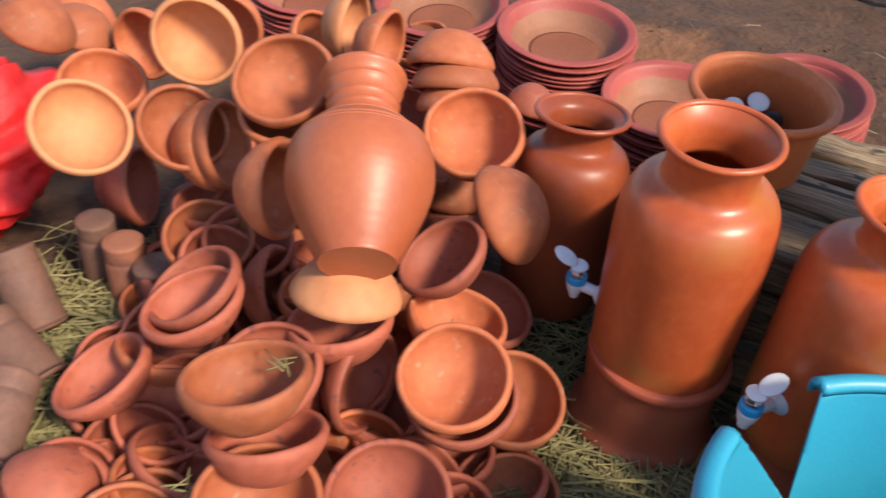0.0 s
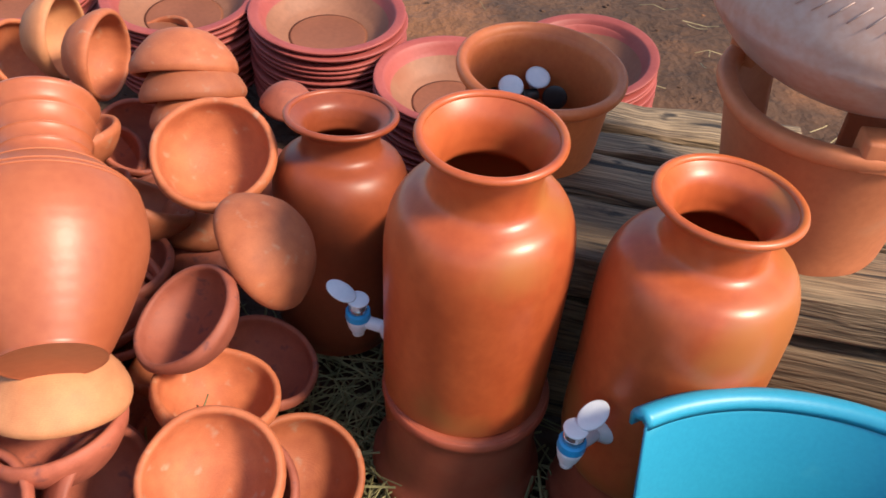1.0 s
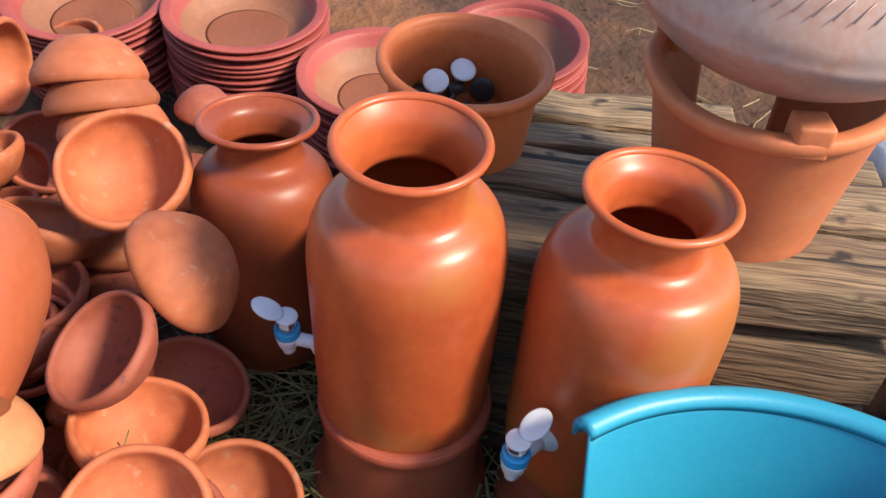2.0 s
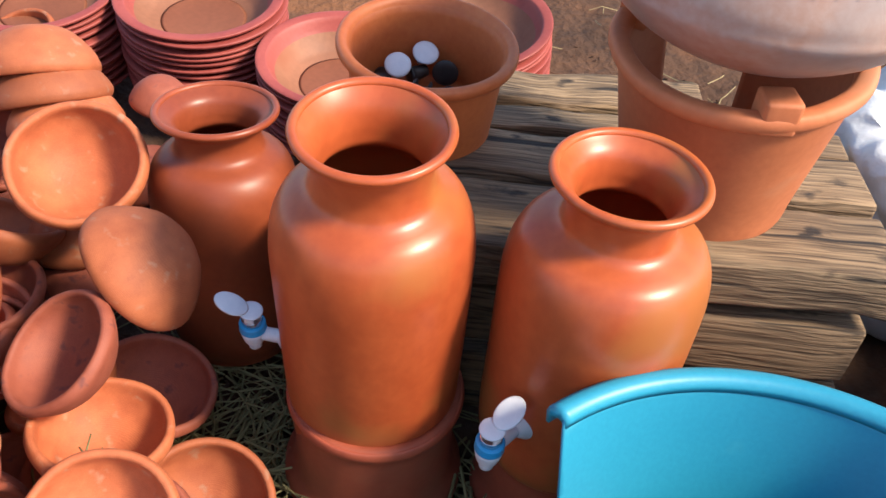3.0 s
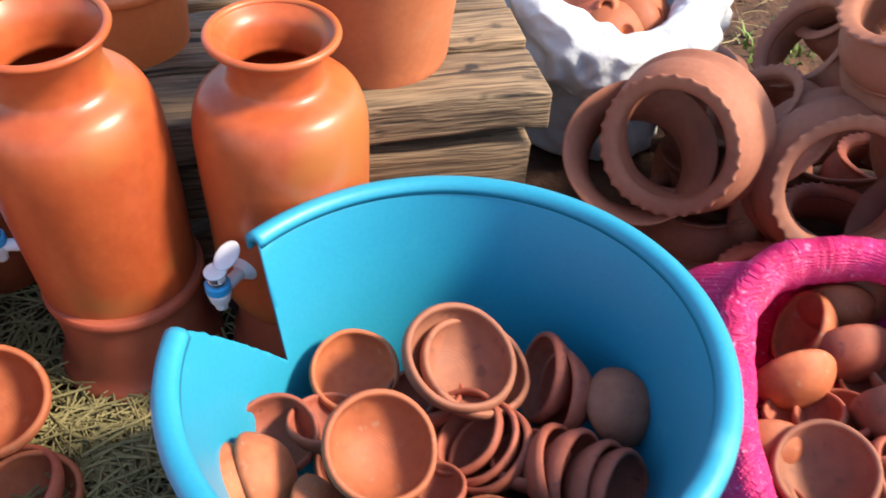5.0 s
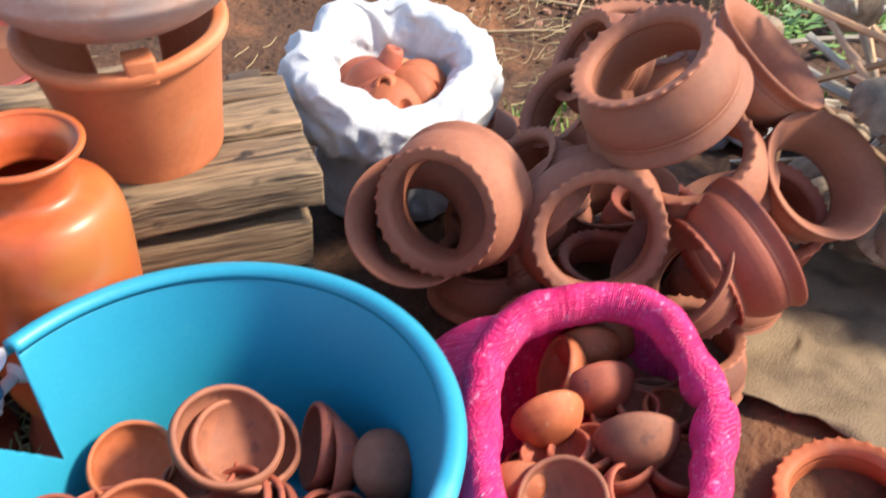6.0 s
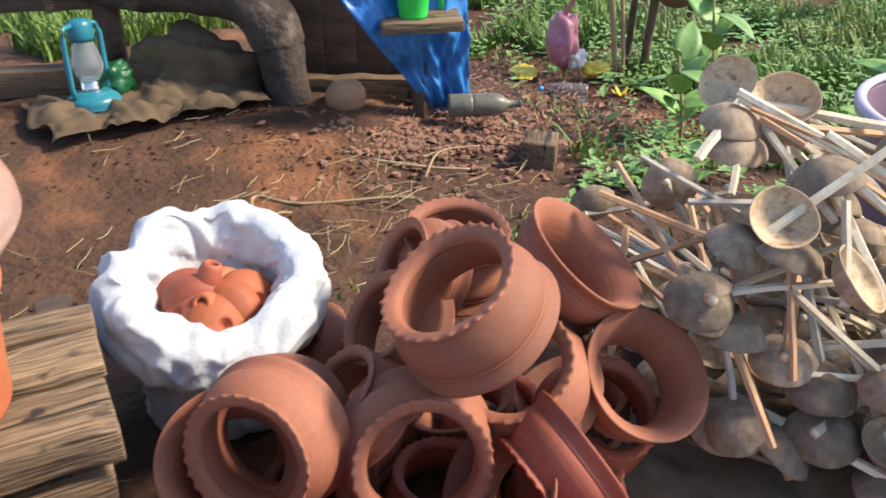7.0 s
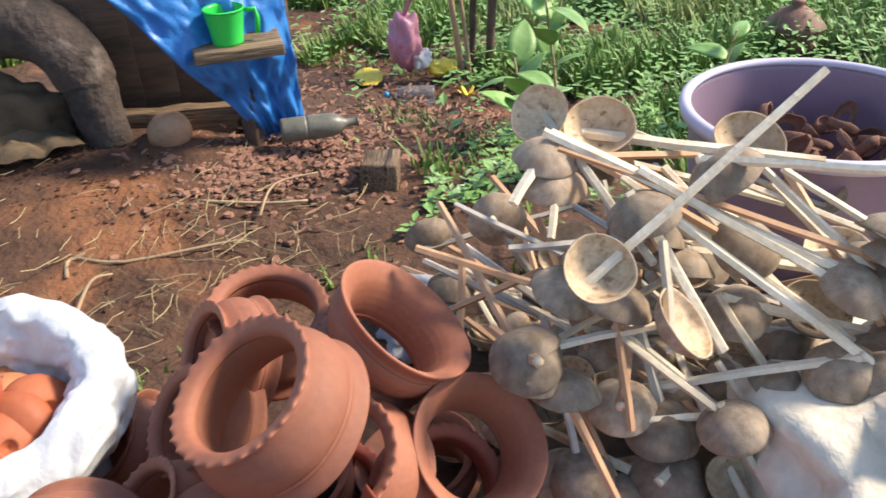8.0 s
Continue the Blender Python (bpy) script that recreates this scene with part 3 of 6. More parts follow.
def build_cooking_pot(x, y, z):
    p = thing("cooking_pot", "large round smoke-greyed clay cooking pot with incised band, on the stove", "cooking pot", pose(x, y, z, 6, -3))
    R = 0.203
    part("body", lathe([(0, 0), (0.05, 0.002), (0.11, 0.018), (0.165, 0.052), (R * 0.985, 0.094), (R, 0.112), (R * 0.985, 0.135), (0.178, 0.185), (0.148, 0.212), (0.136, 0.225), (0.148, 0.245), (0.158, 0.25),
                        (0.146, 0.246), (0.128, 0.226), (0.14, 0.205), (0.19, 0.13), (0.19, 0.11), (0.1, 0.03), (0, 0.016)], 80, 4, wobble=0.012, seed=9.1), "smoked", p)
    band = bmesh.new()
    for k in range(64):
        a = 2 * math.pi * k / 64
        if not radians(165) < a < radians(276):
            continue
        r0, z0, r1, z1 = 0.1955, 0.1545, 0.1855, 0.1735
        tube([(r0 * math.cos(a), r0 * math.sin(a), z0), (r1 * math.cos(a + 0.09), r1 * math.sin(a + 0.09), z1)], 0.0007, 6, band)
    part("incised_band", band, "smoked", p, "fine slanting strokes")
    return p


build_cooking_pot(0.945, 1.176, 0.610)


# ---- dishes ----
def dish_bm(D, H):
    R = D / 2
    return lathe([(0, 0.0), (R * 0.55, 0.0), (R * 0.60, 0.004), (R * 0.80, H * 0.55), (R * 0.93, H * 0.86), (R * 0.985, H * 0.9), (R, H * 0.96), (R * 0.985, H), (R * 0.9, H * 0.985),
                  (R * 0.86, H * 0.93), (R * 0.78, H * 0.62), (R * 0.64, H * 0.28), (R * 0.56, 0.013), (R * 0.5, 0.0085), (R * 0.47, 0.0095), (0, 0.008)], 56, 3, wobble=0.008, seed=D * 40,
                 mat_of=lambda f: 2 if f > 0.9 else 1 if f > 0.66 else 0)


DISHES = {}


def dish_stack(top, axis, D, n, step_z, H=0.075):
    """Nested dishes; top: centre of the uppermost rim, axis: the way the stack leans."""
    rng = random.Random(int(top[0] * 1000) + n)
    for k in range(n):
        if D not in DISHES:
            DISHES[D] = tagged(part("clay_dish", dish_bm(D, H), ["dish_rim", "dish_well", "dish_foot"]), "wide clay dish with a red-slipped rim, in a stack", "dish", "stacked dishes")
            o = DISHES[D]
        else:
            o = copy_thing(DISHES[D], Matrix())
        c = Vector(top) - Vector(axis).normalized() * (H + step_z * (n - 1 - k)) + Vector((rng.uniform(-0.004, 0.004), rng.uniform(-0.004, 0.004), 0))
        o.matrix_basis = facing(c, Vector(axis) + Vector((rng.uniform(-0.02, 0.02), rng.uniform(-0.02, 0.02), 0)), rng.uniform(0, 360))


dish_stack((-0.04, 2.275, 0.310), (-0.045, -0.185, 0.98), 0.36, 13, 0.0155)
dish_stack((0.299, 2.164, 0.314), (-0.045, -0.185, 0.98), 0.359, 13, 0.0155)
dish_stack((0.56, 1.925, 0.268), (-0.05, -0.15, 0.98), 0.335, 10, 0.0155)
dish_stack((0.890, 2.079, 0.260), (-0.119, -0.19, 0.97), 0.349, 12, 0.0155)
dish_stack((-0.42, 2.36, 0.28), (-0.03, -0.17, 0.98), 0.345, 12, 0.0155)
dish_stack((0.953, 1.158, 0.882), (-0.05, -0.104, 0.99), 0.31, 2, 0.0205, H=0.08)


# ---- blue tub with a broken side ----
def build_tub(x, y, z, R, H, gap, material, rim_material, label, name="plastic_tub", foot=0.72):
    """A tapered tub; gap: (start, end, depth) of a broken-out piece in degrees."""
    t = thing(name, label, "tub", pose(x, y, z))
    seg, lev = 240, 26
    bm = bmesh.new()

    def cut(a):
        if not gap:
            return 2.0
        d = math.degrees(a) % 360
        g0, g1, low = gap
        if g0 < d < g1:
            f = (d - g0) / (g1 - g0)
            v = 1 - f / 0.09 if f < 0.09 else (f - 0.09) / 0.91
            return low + (1 - low) * v + 0.012 * noise.noise(Vector((d * 0.6, 0, 0)))
        return 2.0
    prof = [(R * (foot + (1 - foot) * (k / lev) ** 0.85), H * k / lev) for k in range(lev + 1)]
    grid_o, grid_i = [], []
    for k, (r, zz) in enumerate(prof):
        ro, ri = [], []
        for j in range(seg):
            a = 2 * math.pi * j / seg
            c = cut(a)
            z2 = min(zz, c * H)
            f = z2 / H
            r2 = R * (foot + (1 - foot) * f ** 0.85)
            ro.append(bm.verts.new((r2 * math.cos(a), r2 * math.sin(a), z2)))
            ri.append(bm.verts.new(((r2 - 0.004) * math.cos(a), (r2 - 0.004) * math.sin(a), max(z2, 0.005))))
        grid_o.append(ro)
        grid_i.append(ri)
    for g in (grid_o, grid_i):
        for a, b in zip(g, g[1:]):
            for j in range(seg):
                bm.faces.new((a[j], a[(j + 1) % seg], b[(j + 1) % seg], b[j]))
    for j in range(seg):
        bm.faces.new((grid_o[-1][j], grid_o[-1][(j + 1) % seg], grid_i[-1][(j + 1) % seg], grid_i[-1][j]))
    bm.faces.new(grid_o[0])
    bm.faces.new(grid_i[0])
    bmesh.ops.remove_doubles(bm, verts=bm.verts, dist=0.0002)
    bmesh.ops.recalc_face_normals(bm, faces=bm.faces)
    part("shell", bm, material, t)
    rim = bmesh.new()
    ang = [2 * math.pi * j / seg for j in range(seg + (0 if gap else 1)) if cut(2 * math.pi * j / seg) > 1.5]
    if gap:
        ang.sort(key=lambda a: (math.degrees(a) - gap[1]) % 360)
    cross = [(-0.007, -0.008), (-0.0065, 0.0), (-0.003, 0.006), (0.004, 0.009), (0.012, 0.008), (0.019, 0.003), (0.0215, -0.005), (0.020, -0.02), (0.016, -0.02), (0.015, -0.007), (0.004, -0.003)]
    rings = [[rim.verts.new(((R + dx) * math.cos(a), (R + dx) * math.sin(a), H + dz)) for dx, dz in cross] for a in ang]
    for a, b in zip(rings, rings[1:]):
        for j in range(len(cross)):
            rim.faces.new((a[j], a[(j + 1) % len(cross)], b[(j + 1) % len(cross)], b[j]))
    if gap:
        rim.faces.new(rings[0])
        rim.faces.new(rings[-1])
    bmesh.ops.recalc_face_normals(rim, faces=rim.faces)
    part("rim", rim, rim_material, t, "rolled rim")
    return t


build_tub(0.726, 0.580, 0.02, 0.2835, 0.352, (114, 146, 0.50), "blue", "blue", "round blue plastic tub with a broken side, holding clay bowls")
build_tub(3.10, 0.30, -0.03, 0.31, 0.53, None, "purple", "purple_rim", "wide purple plastic tub holding broken clay shards", foot=0.8)


# ---- sacks ----
def build_white_sack(x, y):
    """Woven sack whose mouth is folded outwards into a thick slack cuff."""
    s = thing("white_sack", "open white woven plastic sack full of clay oil lamps", "sack", pose(x, y, 0.0))
    seg = 220

    def crease(x, y, z, k):
        v = Vector((x, y, z * 1.2)) * 7.5 + Vector((k, 2 * k, 0))
        v += 0.7 * noise.noise_vector(v * 0.8)
        big = 0.30 - abs(noise.noise(v))
        fine = 0.28 - abs(noise.noise(v * 2.6 + Vector((5, 0, k))))
        return 0.040 * big + 0.023 * fine + 0.003 * noise.noise(v * 6)

    def sheet(name_part, profile, droop, shift, k, amount):
        bm = bmesh.new()
        rings = []
        for r, z in smooth_profile(profile, 6):
            ring = []
            for j in range(seg):
                a = 2 * math.pi * j / seg
                c, sn = math.cos(a), math.sin(a)
                w = crease(r * c, r * sn, z, k) * amount
                rr = max(0.0, r + w * min(1.0, r / 0.08))
                up = droop * (0.034 * noise.noise(Vector((c * 1.3 + 8, sn * 1.3, k))) + 0.012 * noise.noise(Vector((c * 4, sn * 4, k + 3))))
                f = z / 0.38
                ring.append(bm.verts.new((rr * c + shift[0] * f, rr * sn + shift[1] * f, max(0.004, z + up * f + droop * f * rr * (0.26 * f * sn + 0.10 * c) + w * 0.3))))
            rings.append(ring)
        for p, q in zip(rings, rings[1:]):
            for j in range(seg):
                bm.faces.new((p[j], p[(j + 1) % seg], q[(j + 1) % seg], q[j]))
        bmesh.ops.recalc_face_normals(bm, faces=bm.faces)
        return part(name_part, bm, "sack", s)
    sheet("side", [(0.115, 0.0), (0.150, 0.02), (0.163, 0.09), (0.158, 0.17), (0.150, 0.24), (0.14, 0.29)], 0.4, (-0.02, -0.04), 1.0, 0.8)
    sheet("rolled_cuff", [(0.150, 0.250), (0.180, 0.222), (0.204, 0.236), (0.219, 0.274), (0.217, 0.322), (0.200, 0.362), (0.172, 0.382), (0.142, 0.372), (0.122, 0.335), (0.112, 0.285), (0.095, 0.25), (0.03, 0.235), (0.0, 0.235)], 1.0, (-0.02, -0.05), 4.0, 1.0)
    return s


build_white_sack(1.505, 1.298)


# ---- kinds of pottery ----
def bowl_bm(seed, deep=0.42):
    d = deep
    return lathe([(0, -d), (0.16, -d + 0.004), (0.30, -d * 0.84), (0.43, -d * 0.50), (0.492, -d * 0.22), (0.497, -0.045), (0.482, -0.008), (0.458, 0.0), (0.436, -0.012), (0.43, -0.05),
                  (0.425, -d * 0.28), (0.37, -d * 0.53), (0.25, -d * 0.79), (0.1, -d * 0.90), (0, -d * 0.915)], 40, 2, wobble=0.03, seed=seed)


BOWLS = {}
BOWL_LABEL = {"clay": "small orange terracotta bowl in a heap of bowls", "clay_light": "small pale terracotta bowl in a heap of bowls", "clay_red": "small dark red clay bowl in a heap of bowls",
              "clay_brown": "small brown clay bowl in a heap of bowls", "clay_dark": "small very dark clay bowl in a heap of bowls"}
bowl_rng = random.Random(4)


def bowl_at(p, n, D, material):
    """A bowl whose opening has its centre at p and faces n."""
    k = bowl_rng.randrange(3)
    if (material, k) not in BOWLS:
        BOWLS[material, k] = tagged(part("clay_bowl", bowl_bm(k * 3.7 + len(BOWLS), (0.40, 0.43, 0.46)[k]), material), BOWL_LABEL[material], "bowl", "small clay bowls")
        o = BOWLS[material, k]
    else:
        o = copy_thing(BOWLS[material, k], Matrix())
    o.matrix_basis = facing(p, n, bowl_rng.uniform(0, 360)) @ Matrix.Diagonal((D, D, D, 1))
    return o


def vase_at(p, n):
    """Vase lying on the heap: base centre p, mouth towards n."""
    v = thing("clay_vase", "round-bellied terracotta vase with ribbed neck, lying on the bowls", "vase", facing(p, n))
    part("body", lathe([(0, 0.004), (0.05, 0.0), (0.056, 0.004), (0.078, 0.045), (0.101, 0.10), (0.107, 0.14), (0.100, 0.18), (0.074, 0.210), (0.057, 0.218)], 64, 4, wobble=0.006, seed=3.3), "vase", v)
    part("neck", lathe([(0.059, 0.215), (0.053, 0.228), (0.0525, 0.238), (0.0545, 0.240), (0.053, 0.242), (0.0535, 0.256), (0.056, 0.258), (0.053, 0.261), (0.056, 0.277), (0.060, 0.283), (0.055, 0.287), (0.060, 0.298),
                         (0.066, 0.306), (0.060, 0.313), (0.05, 0.304), (0.046, 0.26), (0.047, 0.22)], 64, 2), "vase", v, "ribbed neck")
    lines = bmesh.new()
    for r, z in ((0.1005, 0.179), (0.0965, 0.1865), (0.0745, 0.2105)):
        lathe([(r, z - 0.001), (r + 0.0012, z), (r, z + 0.001)], 64, 1, lines)
    part("incised_lines", lines, "clay", v, "scratched rings")
    return v


def ring_pot(seed, material):
    """Open-ended pot: a body that flares to a plain end, and a separate pinched rim on the other end."""
    rng = random.Random(seed)
    lobes = rng.choice((30, 32, 34))

    def pinch(a, r, z, f):
        w = max(0.0, 1 - abs(f - 0.46) / 0.19)
        c = abs(math.sin(a * lobes / 2 + 0.5 * math.sin(3 * a + seed) + 0.2 * math.sin(7 * a))) ** 0.55
        return r + w * (0.0070 * (0.6 - c)), z + w * (0.0035 * (0.6 - c))
    o = thing("ring_pot", RING_LABEL[material], "ring pot", None, "heap of ring pots")
    body = [(0.078, -0.010), (0.087, -0.009), (0.088, -0.014), (0.097, -0.024), (0.106, -0.040), (0.1105, -0.055), (0.1105, -0.066), (0.1085, -0.070), (0.1105, -0.073), (0.1085, -0.077),
            (0.113, -0.086), (0.1185, -0.094), (0.1175, -0.098), (0.113, -0.097), (0.103, -0.090), (0.091, -0.078), (0.083, -0.060), (0.078, -0.040), (0.076, -0.020)]
    part("body", lathe(body, 72, 2, wobble=0.02, seed=seed, closed=True), material, o)
    rim = [(0.0755, -0.018), (0.0765, -0.010), (0.081, -0.004), (0.090, -0.0005), (0.0965, 0.001), (0.0985, -0.001), (0.0965, -0.0045), (0.091, -0.009), (0.087, -0.013), (0.081, -0.018)]
    part("pinched_rim", lathe(rim, 192, 2, wobble=0.02, seed=seed, scallop=pinch, closed=True), material, o)
    return o


RINGS = {}
ring_rng = random.Random(8)
RING_LABEL = {"clay_brown": "brown clay ring pot with a pinched wavy rim", "clay": "orange clay ring pot with a pinched wavy rim", "clay_red": "dark red clay ring pot with a pinched rim"}


def ring_pot_at(p, n, smooth, size, material):
    """Open-ended pot; smooth: the flared plain end is at p and faces n, else the pinched end."""
    k = ring_rng.randrange(3)
    if (material, k) not in RINGS:
        RINGS[material, k] = ring_pot(k + 2, material)
        o = RINGS[material, k]
    else:
        o = copy_thing(RINGS[material, k], Matrix())
    m = facing(p, n, ring_rng.uniform(0, 360))
    o.matrix_basis = m @ Matrix.Diagonal((size, size, size, 1)) @ (pose(0, 0, -0.099, 180, 0, 0) if smooth else Matrix())
    return o


# ---- coconut ladles ----
def shell_bm(seed):
    R, d = 0.5, 0.33
    bm = lathe([(0, -d), (0.12, -d * 0.97), (0.26, -d * 0.82), (0.38, -d * 0.55), (0.46, -d * 0.25), (0.497, -0.01), (0.49, 0.0), (0.472, -0.004), (0.44, -d * 0.25), (0.36, -d * 0.52), (0.24, -d * 0.78), (0.11, -d * 0.91), (0, -d * 0.93)],
               36, 2, wobble=0.07, seed=seed, mat_of=lambda f: 1 if f > 0.52 else 0)
    return bm


SHELLS = [bpy.data.meshes.new("shell") for _ in range(4)]
for i_shell, me_shell in enumerate(SHELLS):
    b_shell = shell_bm(i_shell * 2.9 + 1)
    b_shell.to_mesh(me_shell)
    b_shell.free()
    me_shell.polygons.foreach_set("use_smooth", [True] * len(me_shell.polygons))
    me_shell.materials.append(M["shell"])
    me_shell.materials.append(M["shell_in"])
ladle_rng = random.Random(21)
LADLE_LABEL = {"stick": "coconut-shell ladle with a pale stripped stick handle", "stick_brown": "coconut-shell ladle with a brown stick handle", "stick_grey": "coconut-shell ladle with a weathered grey handle"}


def stick_bm(a, b, r, seed):
    a, b = Vector(a), Vector(b)
    pts = []
    for k in range(6):
        f = k / 5
        pts.append(a.lerp(b, f) + 0.006 * noise.noise_vector(Vector((seed, f * 2.2, 1))) * math.sin(math.pi * f))
    return tube(pts, r, 5, taper=0.84, flat=0.78)


def ladle_frame(p, n, h):
    z = Vector(n).normalized()
    x = Vector(h)
    x = (x - z * x.dot(z))
    x = x.normalized() if x.length > 1e-4 else z.orthogonal().normalized()
    y = z.cross(x)
    m = Matrix((x, y, z)).transposed().to_4x4()
    m.translation = p
    return m


def ladle_at(p, n, h, length, stick, size=0.131, rise=0.03):
    """Ladle with its bowl's mouth at p facing n, and the handle towards h."""
    o = thing("coconut_ladle", LADLE_LABEL[stick], "ladle", ladle_frame(p, n, h), "heap of coconut ladles")
    s = new("shell", ladle_rng.choice(SHELLS))
    s.parent = o
    k = size * ladle_rng.uniform(0.93, 1.07)
    s.matrix_basis = pose(0, 0, 0, 0, 0, ladle_rng.uniform(0, 360)) @ Matrix.Diagonal((k, k * ladle_rng.uniform(0.9, 1.0), k, 1))
    tip = Vector((-0.026, 0, -0.042))
    end = Vector((length, 0.02 * ladle_rng.uniform(-1, 1), rise))
    part("peg", tube([tip, tip + (tip - end).normalized() * 0.007], 0.0092, 8), "stick", o, "pale cut end of the handle")
    part("handle", stick_bm(tip, end, 0.0098 * ladle_rng.uniform(0.8, 1.25), ladle_rng.uniform(0, 99)), stick, o, smooth=False)
    return o


def ladle_between(a, b, stick):
    """Ladle whose handle ends at b, with its bowl near a."""
    a, b = Vector(a), Vector(b)
    d = (b - a).normalized()
    side = d.cross(Vector((0, 0, 1))).normalized()
    n = (Vector((0, 0, -1)) + d * 0.35 + side * ladle_rng.uniform(-0.5, 0.5)).normalized()
    o = thing("coconut_ladle", LADLE_LABEL[stick], "ladle", ladle_frame(a, n, d), "heap of coconut ladles")
    s = new("shell", ladle_rng.choice(SHELLS))
    s.parent = o
    s.matrix_basis = Matrix.Diagonal((0.128, 0.122, 0.128, 1))
    inv = o.matrix_basis.inverted()
    part("handle", stick_bm(inv @ (a - d * 0.05), inv @ b, 0.0102 * ladle_rng.uniform(0.8, 1.25), ladle_rng.uniform(0, 99)), stick, o, smooth=False)
    return o


def mound(x, y):
    """Height of the heap of ladles."""
    u, v = (x - 2.45) / 0.55, (y - 0.28) / 0.62
    return max(0.0, 0.60 * (1 - (u * u + v * v) ** 0.8))


def fill_ladles(count):
    n = 0
    while n < count:
        x, y = ladle_rng.uniform(2.02, 3.0), ladle_rng.uniform(-0.4, 0.95)
        h = mound(x, y)
        if h < 0.05 or (x - 2.3) ** 2 + (y + 0.02) ** 2 < 0.05:
            continue
        n += 1
        z = max(0.06, h * ladle_rng.uniform(0.28, 0.58))
        a = radians(78) + ladle_rng.gauss(0, 0.55) + (math.pi if ladle_rng.random() < 0.25 else 0)
        up = -1 if ladle_rng.random() < 0.62 else 1
        nn = (ladle_rng.uniform(-0.5, 0.5), ladle_rng.uniform(-0.5, 0.5), up)
        reach, kind = ladle_rng.uniform(0.34, 0.5), ladle_rng.choice(("stick", "stick", "stick_grey", "stick_brown"))
        if mound(x + math.cos(a) * reach, y + math.sin(a) * reach) < 0.03 and x + math.cos(a) * reach < 2.25:
            continue
        ladle_at((x, y, z), nn, (math.cos(a), math.sin(a), ladle_rng.uniform(-0.1, 0.2)), reach, kind)


fill_ladles(80)


# ---- oil lamps in the white sack ----
def oil_lamp(x, y, z, rx, ry, rz, s, material):
    bm = lathe([(0, -0.03), (0.03, -0.028), (0.048, -0.01), (0.046, 0.012), (0.03, 0.026), (0.012, 0.031), (0.008, 0.028), (0.0, 0.02)], 32, 3, wobble=0.03, seed=x * 9)
    o = thing("oil_lamp", "small round clay oil lamp in a white sack", "oil lamp", pose(x, y, z, rx, ry, rz) @ Matrix.Diagonal((s, s, s, 1)), "oil lamps in the sack")
    part("body", bm, material, o)
    part("spout", lathe([(0.007, 0.03), (0.012, 0.031), (0.016, 0.02), (0.018, 0.0), (0.012, 0.0), (0.008, 0.02)], 20, 2, closed=True), material, o, m=pose(0.036, 0, 0.004, 0, 68, 0))
    return o


lamp_rng = random.Random(3)
for k_lamp in range(8):
    a_lamp, r_lamp = k_lamp * 2.4, 0.078 * math.sqrt((k_lamp + 0.3) / 8)
    oil_lamp(1.482 + r_lamp * math.cos(a_lamp), 1.250 + r_lamp * math.sin(a_lamp), 0.245 + 0.055 * (1 - r_lamp / 0.13) + lamp_rng.uniform(0, 0.02), lamp_rng.uniform(-60, 60), lamp_rng.uniform(-60, 60), lamp_rng.uniform(0, 360),
             1.45, ("clay", "clay_red", "clay", "clay_light", "clay_red")[k_lamp % 5])


